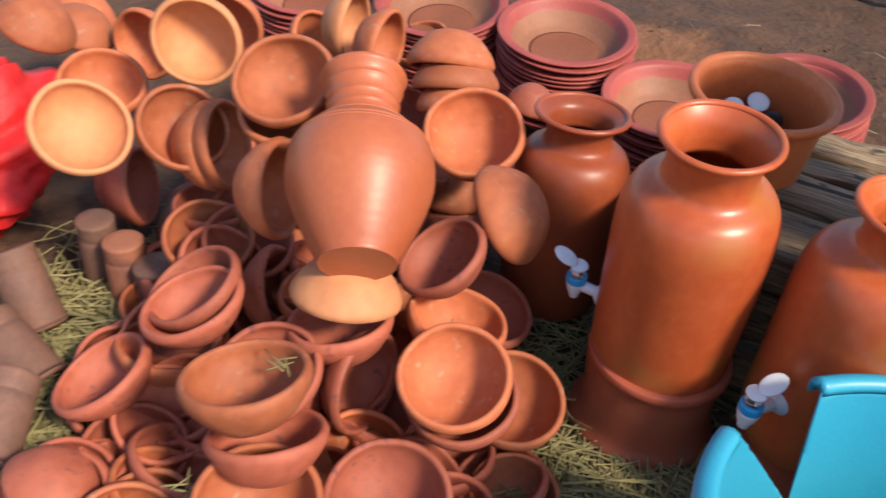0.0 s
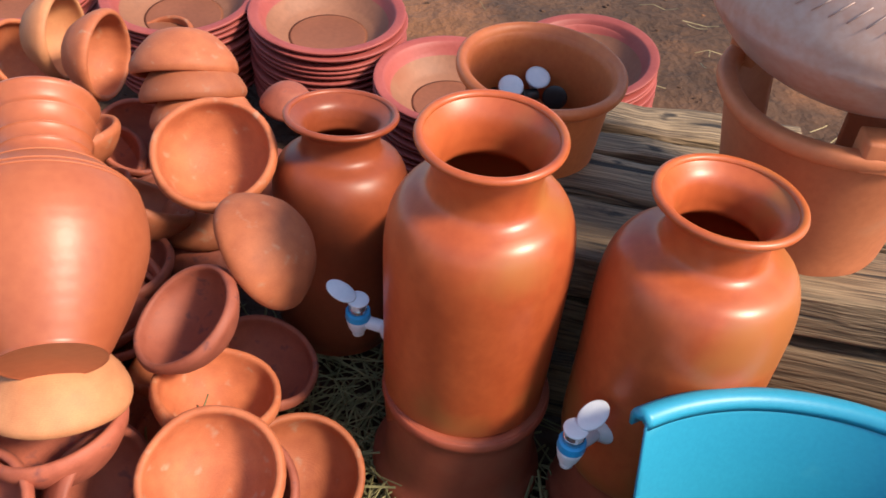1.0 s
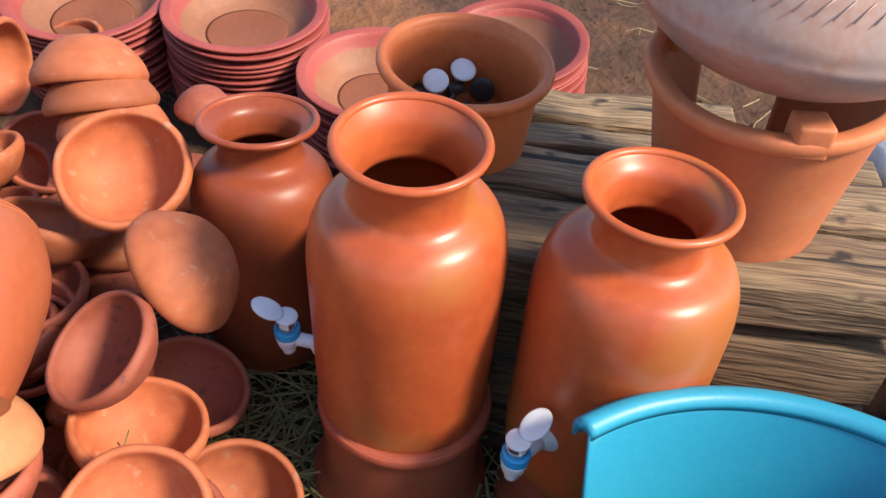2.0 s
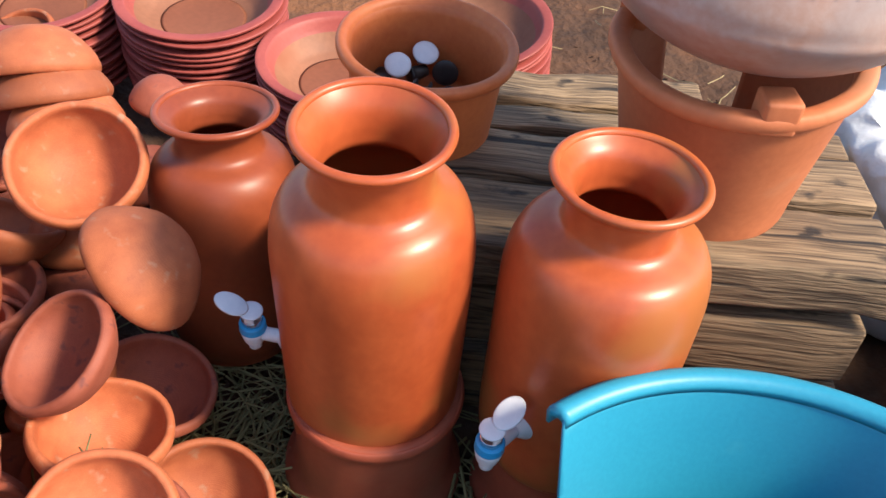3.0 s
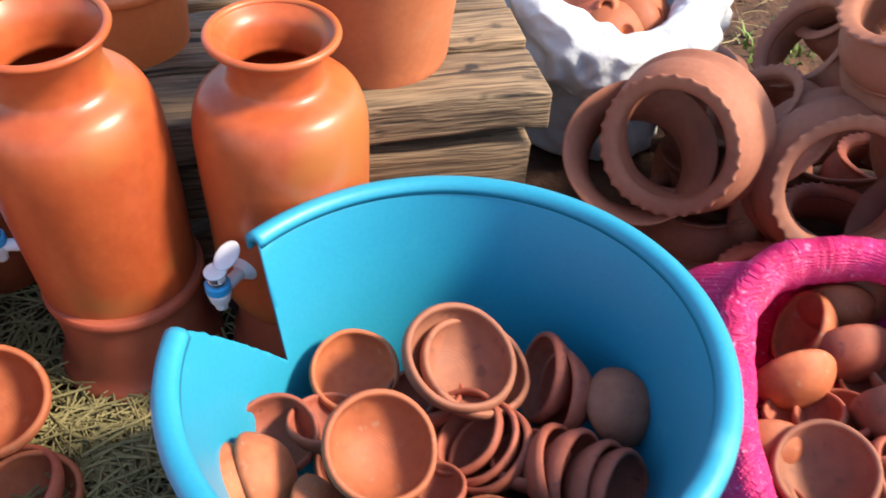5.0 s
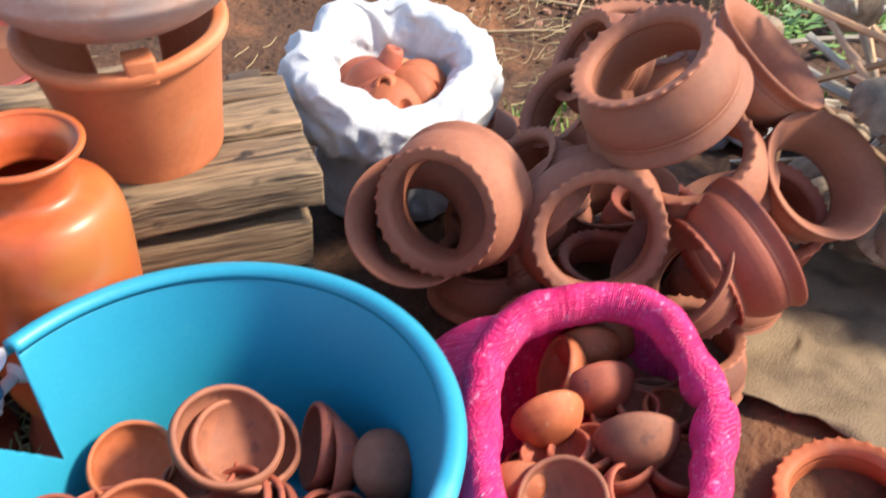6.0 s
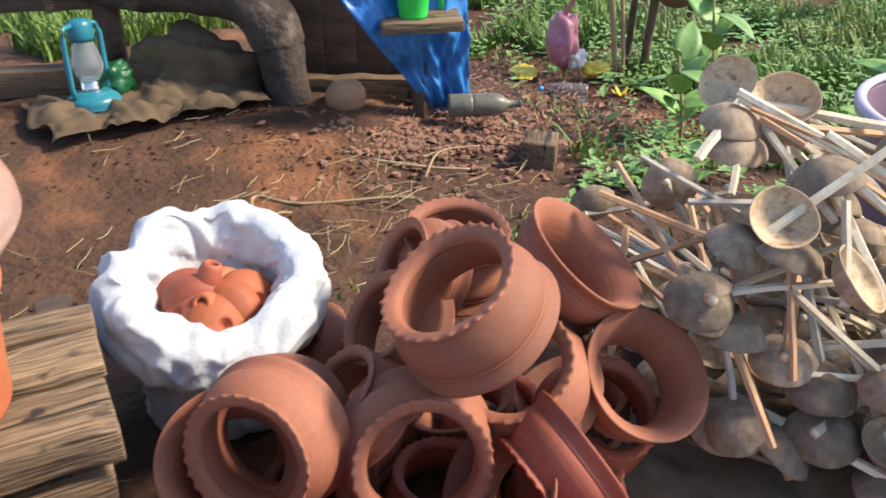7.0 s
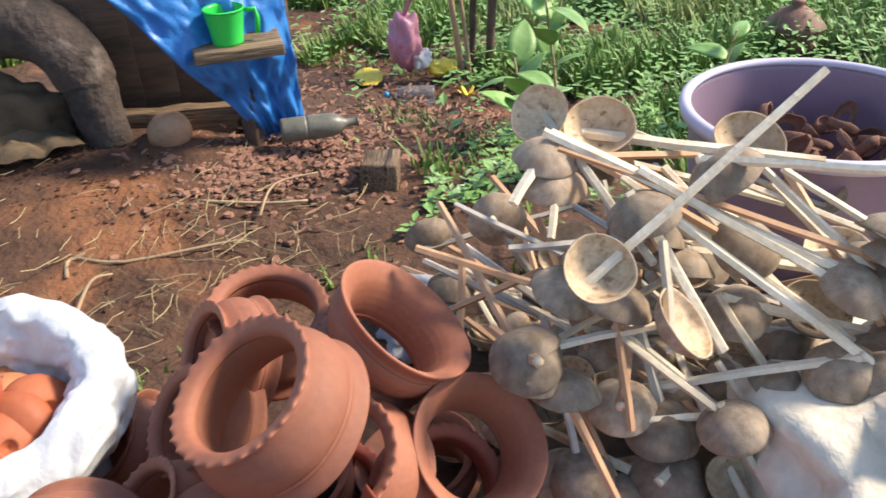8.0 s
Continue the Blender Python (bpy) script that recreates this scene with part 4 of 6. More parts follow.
# ---- pink net sack ----
def build_pink_sack():
    s = thing("net_sack", "bright pink plastic net sack with rolled rim, full of bowls", "sack", pose(1.172, 0.375, 0.0))
    seg, R, H = 1500, 0.166, 0.275

    def centre_r(a):
        return R * (1 + 0.10 * math.cos(2 * (a - 0.75)) + 0.55 * math.exp(-((a - 3.9) / 0.62) ** 2) + 0.05 * noise.noise(Vector((math.cos(a) * 1.5, math.sin(a) * 1.5, 2))))

    def lift(a):
        return 0.03 * math.cos(a - 0.75) + 0.02 * noise.noise(Vector((math.cos(a) * 2, math.sin(a) * 2, 9)))
    bm = bmesh.new()
    rings = []
    for j in range(seg):
        a = 2 * math.pi * j / seg
        ring = []
        tube_r = 0.028 * (1 + 0.3 * noise.noise(Vector((math.cos(a) * 3, math.sin(a) * 3, 4))))
        for k in range(14):
            b = 2 * math.pi * k / 14
            w = tube_r * (1 + 0.16 * noise.noise(Vector((math.cos(a) * 4, math.sin(a) * 4, b * 0.8))) - 0.28 * math.exp(-((a - 5.6) / 0.05) ** 2) - 0.15 * math.exp(-((a - 2.5) / 0.08) ** 2)
                          + 0.045 * noise.noise(Vector((a * 34 + 0.8 * math.sin(b), b * 0.7, 1))) + 0.034 * math.sin(a * 330 + 2.0 * math.sin(b) + 3 * math.sin(a * 5)) * (0.7 + 0.6 * noise.noise(Vector((a * 9, b, 7)))))
            r = centre_r(a) + w * math.cos(b)
            ring.append(bm.verts.new((r * math.cos(a), r * math.sin(a), H + lift(a) + 1.15 * w * math.sin(b))))
        rings.append(ring)
    for i in range(seg):
        p, q = rings[i], rings[(i + 1) % seg]
        for k in range(14):
            bm.faces.new((p[k], p[(k + 1) % 14], q[(k + 1) % 14], q[k]))
    bmesh.ops.recalc_face_normals(bm, faces=bm.faces)
    part("rolled_rim", bm, "pink", s, "thick rolled net rim")
    wall = bmesh.new()
    rows = []
    for k in range(18):
        f = k / 17
        row = []
        for j in range(seg):
            a = 2 * math.pi * j / seg
            flare = 1.0 + 0.75 * math.exp(-((((a - 1.75 + math.pi) % (2 * math.pi)) - math.pi) / 0.5) ** 2) * math.sin(math.pi * min(1, f * 1.1)) * 0.8
            r = (centre_r(a) + 0.022 - 0.03 * f + 0.02 * math.sin(math.pi * f)) * flare + 0.009 * noise.noise(Vector((math.cos(a) * 7, math.sin(a) * 7, f * 3))) + 0.003 * noise.noise(Vector((a * 40, f * 4, 2)))
            row.append(wall.verts.new((r * math.cos(a), r * math.sin(a), (H + lift(a)) * (1 - f) + 0.004)))
        rows.append(row)
    for p, q in zip(rows, rows[1:]):
        for j in range(seg):
            wall.faces.new((p[j], p[(j + 1) % seg], q[(j + 1) % seg], q[j]))
    wall.faces.new(rows[-1])
    bmesh.ops.recalc_face_normals(wall, faces=wall.faces)
    part("side", wall, "pink", s)
    return s


build_pink_sack()


# ---- red net and tumblers ----
def tumbler(x, y, z, n, L, r, material):
    o = part("clay_tumbler", lathe([(0, 0), (r * 0.86, 0), (r * 0.92, 0.008), (r * 0.93, 0.03), (r * 0.9, 0.036), (r * 0.97, 0.05), (r, L - 0.012), (r * 1.04, L - 0.004), (r * 0.98, L), (r * 0.88, L - 0.006), (r * 0.8, 0.03), (0, 0.02)], 40, 2, wobble=0.02, seed=x * 7),
             material, m=facing((x, y, z), n))
    return tagged(o, "tall clay tumbler standing upside down on the straw", "tumbler", "clay tumblers")


# clay_dark ones carry the shade of this corner in their colour
tumbler(-0.56, 1.27, 0.16, (0.0, 0.05, -1.0), 0.15, 0.038, "clay_dark")
tumbler(-0.49, 1.23, 0.15, (0.05, 0.0, -1.0), 0.14, 0.040, "clay_brown")
tumbler(-0.42, 1.20, 0.13, (0.1, 0.05, -1.0), 0.12, 0.042, "clay_dark")
tumbler(-0.66, 1.15, 0.155, (0.45, -0.35, -0.9), 0.15, 0.045, "clay_dark")
tumbler(-0.64, 1.02, 0.10, (0.6, -0.3, -0.35), 0.15, 0.048, "clay_dark")
tumbler(-0.53, 0.91, 0.10, (0.1, -0.9, -0.35), 0.15, 0.046, "clay_dark")
tumbler(-0.62, 0.86, 0.07, (0.2, -0.9, -0.2), 0.15, 0.046, "clay_brown")


def build_red_net():
    s = thing("red_net_sack", "bright red net sack wrapped round clay bowls", "sack", pose(-0.90, 1.42, 0.0))
    bm = bmesh.new()
    bmesh.ops.create_uvsphere(bm, u_segments=72, v_segments=40, radius=1)
    for v in bm.verts:
        c = v.co.copy()
        v.co = Vector((c.x * 0.16, c.y * 0.30, 0.16 + c.z * 0.16))
        v.co += Vector((c.x, c.y, c.z)) * (0.05 * noise.noise(c * 2.2) + 0.02 * noise.noise(c * 6) + 0.006 * math.sin(c.z * 22 + 3 * c.y))
    part("net", bm, "red_net", s)
    return s


build_red_net()


# ---- cloth on the ground ----
def build_cloth(name, label, cx, cy, w, d, turn, material, seed, lift=0.012, folds=0.03):
    bm = bmesh.new()
    nx, ny = 70, 70
    rows = []
    for j in range(ny + 1):
        row = []
        for i in range(nx + 1):
            x, y = (i / nx - 0.5) * w, (j / ny - 0.5) * d
            e = 1 + 0.25 * noise.noise(Vector((x * 6, y * 6, seed)))
            m = Matrix.Rotation(radians(turn), 2)
            p = m @ Vector((x * e, y * e))
            gx, gy = p.x + cx, p.y + cy
            z = ground_z(gx, gy) + lift + 0.008 + folds * (0.9 * abs(noise.noise(Vector((x * 5, y * 5, seed)))) + 0.45 * abs(noise.noise(Vector((x * 14, y * 14, seed)))))
            row.append(bm.verts.new((gx, gy, z)))
        rows.append(row)
    for a, b in zip(rows, rows[1:]):
        for i in range(nx):
            bm.faces.new((a[i], a[i + 1], b[i + 1], b[i]))
    ext = bmesh.ops.extrude_face_region(bm, geom=bm.faces[:])
    bmesh.ops.translate(bm, vec=(0, 0, -0.002), verts=[v for v in ext["geom"] if isinstance(v, bmesh.types.BMVert)])
    bmesh.ops.recalc_face_normals(bm, faces=bm.faces)
    return tagged(part(name, bm, material), label, "cloth")


build_cloth("burlap_sheet", "brown burlap sheet spread on the earth under the ladles", 2.15, 0.12, 1.0, 1.1, 10, "burlap", 3.0)
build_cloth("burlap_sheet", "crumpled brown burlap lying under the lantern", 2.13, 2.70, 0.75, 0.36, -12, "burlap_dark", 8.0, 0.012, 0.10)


# ---- straw, twigs, crumbs ----
def strands(name, label, category, count, area, length, radius, material, seed, flat=0.25, lift=0.012):
    rng = random.Random(seed)
    verts, faces = [], []
    for _ in range(count):
        cx, cy, sx, sy = rng.choice(area)
        x, y = rng.gauss(cx, sx), rng.gauss(cy, sy)
        a, L = rng.uniform(0, math.pi), length * rng.uniform(0.4, 1.3)
        z = ground_z(x, y) + lift + rng.uniform(0, 0.028)
        bend = rng.uniform(-0.3, 0.3)
        pts = []
        for k in range(4):
            f = k / 3 - 0.5
            pts.append(Vector((x + math.cos(a + bend * f) * L * f, y + math.sin(a + bend * f) * L * f, z + rng.uniform(-flat, flat) * L * f)))
        r = radius * rng.uniform(0.6, 1.3)
        for k, p in enumerate(pts):
            s = Vector((-math.sin(a), math.cos(a), 0)) * r
            b = len(verts)
            verts += [p - s, p + s, p + Vector((0, 0, r))]
            if k:
                for i in range(3):
                    faces.append((b - 3 + i, b - 3 + (i + 1) % 3, b + (i + 1) % 3, b + i))
    me = bpy.data.meshes.new(name)
    me.from_pydata([tuple(v) for v in verts], [], faces)
    me.materials.append(M[material])
    return tagged(new(name, me), label, category, kind="stuff")


strands("hay", "dull green-brown hay strewn under the pots", "hay", 2300, [(0.30, 1.15, 0.16, 0.16), (-0.52, 1.1, 0.1, 0.14), (-0.5, 0.85, 0.12, 0.1), (0.38, 0.88, 0.12, 0.14), (0.55, 0.92, 0.1, 0.06)], 0.17, 0.0019, "hay", 1)
strands("straw", "dry yellow straw scattered on the earth", "straw", 360, [(2.35, 1.75, 0.25, 0.22), (2.0, 1.75, 0.4, 0.2), (1.7, 2.2, 0.6, 0.3), (2.5, 1.55, 0.25, 0.15), (0.42, 0.86, 0.1, 0.1), (1.6, 1.75, 0.3, 0.15)], 0.11, 0.0016, "straw", 2)


def crumbs(name, label, count, area, size, material, seed):
    rng = random.Random(seed)
    verts, faces = [], []
    for _ in range(count):
        cx, cy, sx, sy = rng.choice(area)
        x, y = rng.gauss(cx, sx), rng.gauss(cy, sy)
        s = size * rng.uniform(0.3, 1.0) ** 1.5
        b, a = len(verts), rng.uniform(0, 6.3)
        z = ground_z(x, y) + s * 0.1
        tx, ty, h = rng.uniform(-0.4, 0.4), rng.uniform(-0.4, 0.4), s * rng.uniform(0.18, 0.5)
        for top in (0, 1):
            for k in range(6):
                t = a + k * 1.047 + rng.uniform(-0.35, 0.35)
                q = s * (rng.uniform(0.75, 1.05) - 0.25 * top)
                dx, dy = q * math.cos(t), q * 0.75 * math.sin(t)
                verts.append((x + dx, y + dy, z + tx * dx + ty * dy + h * top))
        for k in range(6):
            faces.append((b + k, b + (k + 1) % 6, b + 6 + (k + 1) % 6, b + 6 + k))
        faces.append(tuple(b + 6 + k for k in range(6)))
    me = bpy.data.meshes.new(name)
    me.from_pydata(verts, [], faces)
    me.materials.append(M[material])
    return tagged(new(name, me), label, "rubble", kind="stuff")


crumbs("clay_rubble", "broken reddish clay crumbs and shards on the earth", 2600, [(3.2, 1.75, 0.3, 0.3), (3.6, 1.9, 0.4, 0.4), (3.0, 1.9, 0.25, 0.15), (2.8, 2.05, 0.2, 0.12)], 0.022, "shard", 5)
crumbs("soil_clods", "small clods of red soil", 1500, [(2.2, 2.1, 0.7, 0.4), (1.2, 2.4, 0.8, 0.5), (2.4, 2.4, 0.3, 0.2)], 0.011, "soil", 6)


# ---- by the shed ----
def build_lantern(x, y, z):
    o = thing("hurricane_lantern", "old blue hurricane lantern with glass chimney on burlap", "lantern", pose(x, y, z, -4, 5, 20))
    part("tank", lathe([(0, 0), (0.078, 0), (0.084, 0.008), (0.08, 0.03), (0.06, 0.046), (0.05, 0.052), (0, 0.055)], 40, 3), "lantern_blue", o)
    part("burner", lathe([(0, 0.05), (0.03, 0.05), (0.034, 0.06), (0.03, 0.078), (0.024, 0.09), (0, 0.092)], 32, 2), "chrome", o)
    part("chimney", lathe([(0.031, 0.085), (0.046, 0.115), (0.048, 0.14), (0.036, 0.185), (0.031, 0.205), (0.029, 0.205), (0.034, 0.185), (0.046, 0.14), (0.044, 0.115), (0.029, 0.085)], 36, 3, closed=True), "clear", o, "clear glass chimney")
    part("hood", lathe([(0, 0.275), (0.018, 0.272), (0.035, 0.262), (0.038, 0.235), (0.034, 0.205), (0.0, 0.204)], 36, 2), "lantern_blue", o)
    for s in (-1, 1):
        part("side_tube", tube([(s * 0.066, 0, 0.035), (s * 0.075, 0, 0.07), (s * 0.075, 0, 0.22), (s * 0.06, 0, 0.25), (s * 0.034, 0, 0.255)], 0.0085, 10), "lantern_blue", o)
    return o


build_lantern(1.985, 2.80, 0.165).scale = (1.12, 1.12, 1.12)


def lumpy(points, radius, seg, amp, freq, taper, seed):
    bm = tube(smooth_profile(points, 6), radius, seg, taper=taper)
    for v in bm.verts:
        v.co += noise.noise_vector(v.co * freq + Vector((seed, 0, 0))) * amp + noise.noise_vector(v.co * freq * 4) * amp * 0.3
    return bm


def shed_board(parent, name, a, b, w, thick, material, seed):
    """A rough board from a to b."""
    a, b = Vector(a), Vector(b)
    L = (b - a).length
    bm = box_bm(-L / 2, L / 2, -thick / 2, thick / 2, -w / 2, w / 2, 0.005, 0.008, 12, seed)
    x = (b - a).normalized()
    y = Vector((0, 0, 1)).cross(x).normalized()
    z = x.cross(y)
    m = Matrix((x, y, z)).transposed().to_4x4()
    m.translation = (a + b) / 2
    return part(name, bm, material, parent, m=m)


def build_shed():
    s = thing("wooden_shed", "low dark shelter of rough boards and beams", "shed", pose(0, 0, 0))
    shed_board(s, "ground_beam", (1.2, 3.55, 0.22), (2.62, 2.62, 0.20), 0.10, 0.08, "wood_dark", 1)
    shed_board(s, "ground_beam", (2.60, 2.60, 0.13), (3.05, 2.14, 0.11), 0.10, 0.06, "wood", 2)
    shed_board(s, "rail", (1.3, 3.62, 0.50), (2.75, 2.72, 0.47), 0.11, 0.06, "wood_dark", 3)
    shed_board(s, "rail", (2.05, 3.18, 0.47), (2.5, 2.90, 0.48), 0.09, 0.10, "wood", 4)
    for k in range(6):
        f0, f1 = k / 6, (k + 1.03) / 6
        p, q = Vector((2.62, 2.72, 0)), Vector((3.22, 2.22, 0))
        u, v = p.lerp(q, f0), p.lerp(q, f1)
        bm = box_bm(0, (v - u).length, -0.012, 0.012, 0.1, 1.05, 0.004, 0.004, 3, k)
        part("wall_board", bm, "wood_dark", s, m=Matrix.Translation(u) @ pose(0, 0, 0, 8, 0, math.degrees(math.atan2(q.y - p.y, q.x - p.x))))
    for x, y in ((1.45, 3.5), (2.2, 3.05), (3.2, 2.22)):
        part("post", tube([(x, y, 0.0), (x + 0.01, y, 0.6), (x, y + 0.02, 1.2)], 0.05, 10), "wood_dark", s)
    part("shelf", box_bm(-0.14, 0.14, -0.11, 0.11, -0.02, 0.02, 0.006, 0.004, 4, 9), "wood", s, m=pose(2.84, 2.03, 0.45, 0, 0, -38))
    part("shelf_post", box_bm(-0.03, 0.03, -0.03, 0.03, -0.25, 0.22, 0.006, 0.004, 4, 4), "wood_dark", s, m=pose(2.92, 2.1, 0.24))
    return s


build_shed()
tagged(part("gnarled_log", lumpy([(2.10, 3.16, 0.60), (2.28, 2.96, 0.57), (2.44, 2.78, 0.54), (2.555, 2.62, 0.47), (2.60, 2.53, 0.34), (2.59, 2.49, 0.21), (2.575, 2.46, 0.09)], 0.155, 28, 0.02, 6, 0.46, 2), "log"),
       "thick crooked grey log with worn bark leaning on earth", "log")


def build_tarp():
    bm = bmesh.new()
    rows = []
    for j in range(41):
        f = j / 40
        row = []
        for i in range(41):
            g = i / 40
            x0 = Vector((2.52, 2.20, 0.66)).lerp(Vector((3.05, 2.02, 0.66)), g)
            x1 = Vector((2.96, 2.10, 0.07)).lerp(Vector((3.07, 2.00, 0.08)), g)
            p = x0.lerp(x1, f)
            n = 0.05 * noise.noise(Vector((g * 5 + f * 2, f * 3.5, 1))) + 0.05 * (0.3 - abs(noise.noise(Vector((g * 7 + f * 4, f * 5, 4))))) + 0.012 * noise.noise(Vector((g * 20, f * 14, 4)))
            row.append(bm.verts.new(p + Vector((-0.6, -0.8, 0.1)) * (n + 0.05 * math.sin(math.pi * f))))
        rows.append(row)
    for a, b in zip(rows, rows[1:]):
        for i in range(40):
            bm.faces.new((a[i], a[i + 1], b[i + 1], b[i]))
    ext = bmesh.ops.extrude_face_region(bm, geom=bm.faces[:])
    bmesh.ops.translate(bm, vec=(0.002, 0.003, 0), verts=[v for v in ext["geom"] if isinstance(v, bmesh.types.BMVert)])
    bmesh.ops.recalc_face_normals(bm, faces=bm.faces)
    o = thing("tarpaulin", "creased blue plastic tarpaulin hanging over the boards", "tarpaulin")
    top, low = [v.co + Vector((-0.003, -0.004, 0.003)) for v in rows[0]], [v.co + Vector((-0.003, -0.004, 0)) for v in rows[-1]]
    part("hem", tube(top, 0.006, 8), "tarp", o)
    part("hem", tube(low, 0.006, 8), "tarp", o)
    part("sheet", bm, "tarp", o)
    return o


build_tarp()


def build_mug(x, y, z):
    o = thing("plastic_mug", "bright green plastic mug on a board", "mug", pose(x, y, z, 0, 0, 10))
    part("cup", lathe([(0, 0), (0.045, 0), (0.048, 0.005), (0.062, 0.10), (0.066, 0.105), (0.062, 0.108), (0.058, 0.10), (0.045, 0.008), (0, 0.006)], 40, 2), "green", o)
    part("handle", tube([(0.058, 0, 0.095), (0.095, 0, 0.095), (0.10, 0, 0.07), (0.095, 0, 0.02)], 0.008, 8), "green", o, m=pose(0, 0, 0, 0, 0, -50))
    return o


build_mug(2.80, 2.02, 0.472)
tagged(part("round_pot", lathe([(0, 0), (0.04, 0.004), (0.075, 0.04), (0.083, 0.075), (0.07, 0.115), (0.04, 0.14), (0.03, 0.142), (0.03, 0.135), (0.06, 0.11), (0.07, 0.07), (0.03, 0.015), (0, 0.014)], 40, 3, wobble=0.03), "dusty", m=pose(2.70, 2.255, 0.085, -38, 12, 0) @ Matrix.Diagonal((0.92, 0.92, 0.92, 1))),
       "small round dusty tan pot lying on soil", "pot")


def build_bottle(p, turn, r, L, name, material, label, cap=None):
    o = thing(name, label, "bottle", pose(*p) @ pose(0, 0, 0, 0, 0, turn) @ pose(0, 0, 0, 0, 90, 0))
    part("body", lathe([(0, 0), (r * 0.9, 0), (r, 0.01), (r, L * 0.3), (r * 0.95, L * 0.33), (r, L * 0.36), (r, L * 0.62), (r * 0.75, L * 0.75), (r * 0.36, L * 0.84), (r * 0.34, L * 0.97), (r * 0.42, L * 0.98), (r * 0.36, L), (0, L)], 32, 2), material, o)
    if cap:
        part("cap", lathe([(0, L * 0.96), (r * 0.42, L * 0.96), (r * 0.45, L * 1.05), (0, L * 1.06)], 24, 1), cap, o)
    return o


build_bottle((2.93, 1.98, 0.125), -42, 0.042, 0.27, "glass_bottle", "bottle_glass", "dusty empty glass bottle lying on clay rubble")
build_bottle((4.06, 2.14, -0.165), 122, 0.042, 0.22, "plastic_bottle", "clear", "clear plastic water bottle with blue cap on the ground", "ring_blue")
tagged(part("wood_block", box_bm(-0.09, 0.09, -0.06, 0.06, -0.07, 0.05, 0.008, 0.012, 6, 3), "wood", m=pose(3.0, 1.60, 0.035, 0, 6, 35)), "split wooden block set in the earth", "wood block")


def crumpled(name, label, category, size, material, m, seed, amp=0.35):
    bm = bmesh.new()
    bmesh.ops.create_icosphere(bm, subdivisions=4, radius=1)
    for v in bm.verts:
        c = v.co.copy()
        v.co = Vector((c.x * size[0], c.y * size[1], c.z * size[2])) * (1 + amp * noise.noise(c * 1.8 + Vector((seed, 0, 0))) + amp * 0.4 * noise.noise(c * 6))
    return tagged(part(name, bm, material, m=m), label, category)


bag = crumpled("plastic_bag", "thin pink plastic bag with red fruit hanging from a stake", "bag", (0.075, 0.075, 0.14), "bag", pose(4.22, 2.42, 0.0), 2)
tagged(part("bag_cord", tube([(4.22, 2.42, 0.12), (4.28, 2.36, 0.30), (4.33, 2.3, 0.42)], 0.012, 8), "bag"), "twisted pink neck of a hanging plastic bag", "cord")
crumpled("paper_scrap", "crumpled yellow paper wrapper on the ground", "wrapper", (0.11, 0.07, 0.007), "yellow", pose(4.08, 2.55, -0.16, 0, 0, 40), 4)
crumpled("paper_scrap", "crumpled yellow and white wrapper on the ground", "wrapper", (0.08, 0.06, 0.035), "yellow", pose(4.32, 2.28, -0.14), 5)
crumpled("paper_scrap", "crumpled white plastic scrap on the ground", "wrapper", (0.06, 0.045, 0.05), "paper", pose(4.27, 2.36, -0.10), 6)


def build_flower(x, y, z):
    o = thing("yellow_flower", "small fallen yellow flower on the ground", "flower", pose(x, y, z))
    for k in range(6):
        bm = bmesh.new()
        bmesh.ops.create_icosphere(bm, subdivisions=2, radius=1)
        for v in bm.verts:
            v.co = Vector((0.025 + v.co.x * 0.025, v.co.y * 0.010, v.co.z * 0.003 + 0.012 * (v.co.x + 1) ** 1.5))
        part("petal", bm, "yellow", o, m=pose(0, 0, 0, 0, 0, k * 60 + 8 * math.sin(k)))
    return o


build_flower(4.05, 1.95, -0.13)


# ---- stakes, plants, grass ----
def stake(x, y, z, top, r, material="wood_dark"):
    return tagged(part("wooden_stake", lumpy([(x, y, z - 0.05), (x + (top[0] - x) * 0.5 + 0.01, y + (top[1] - y) * 0.5, (z + top[2]) / 2), top], r, 8, 0.004, 9, 0.7, x), material), "thin dark wooden stake driven into the ground", "stake", "stakes")


stake(4.42, 2.22, -0.2, (4.34, 2.34, 0.75), 0.016, "twig")
stake(4.46, 2.20, -0.2, (4.60, 2.26, 0.75), 0.020)
stake(4.50, 2.12, -0.2, (4.53, 2.10, 0.75), 0.024)
stake(4.40, 2.16, -0.2, (4.30, 2.20, 0.5), 0.012, "twig")
stake(5.35, 2.35, -0.2, (5.40, 2.4, 0.6), 0.02)
tagged(part("hanging_pot", lathe([(0, 0), (0.05, 0.005), (0.10, 0.05), (0.11, 0.09), (0.09, 0.13), (0.06, 0.15), (0.055, 0.14), (0.08, 0.12), (0.1, 0.08), (0, 0.02)], 36, 3), "clay_dark", m=pose(4.60, 2.04, 0.16)), "round dark clay pot hung between the stakes", "pot")
tagged(part("covered_pot", lathe([(0, 0), (0.10, 0), (0.12, 0.06), (0.10, 0.11), (0.15, 0.12), (0.14, 0.14), (0.08, 0.20), (0.03, 0.225), (0.035, 0.25), (0.0, 0.26)], 36, 2), "clay_dark", m=pose(5.55, 0.95, -0.2)), "dark clay pot with a conical lid in grass", "pot")
tagged(part("timber_offcut", box_bm(-0.3, 0.3, -0.08, 0.08, -0.02, 0.02, 0.005, 0.005, 6, 2), "stick_grey", m=pose(5.9, 1.9, 0.05, 12, 0, -30)), "pale sawn board lying in the grass", "board")


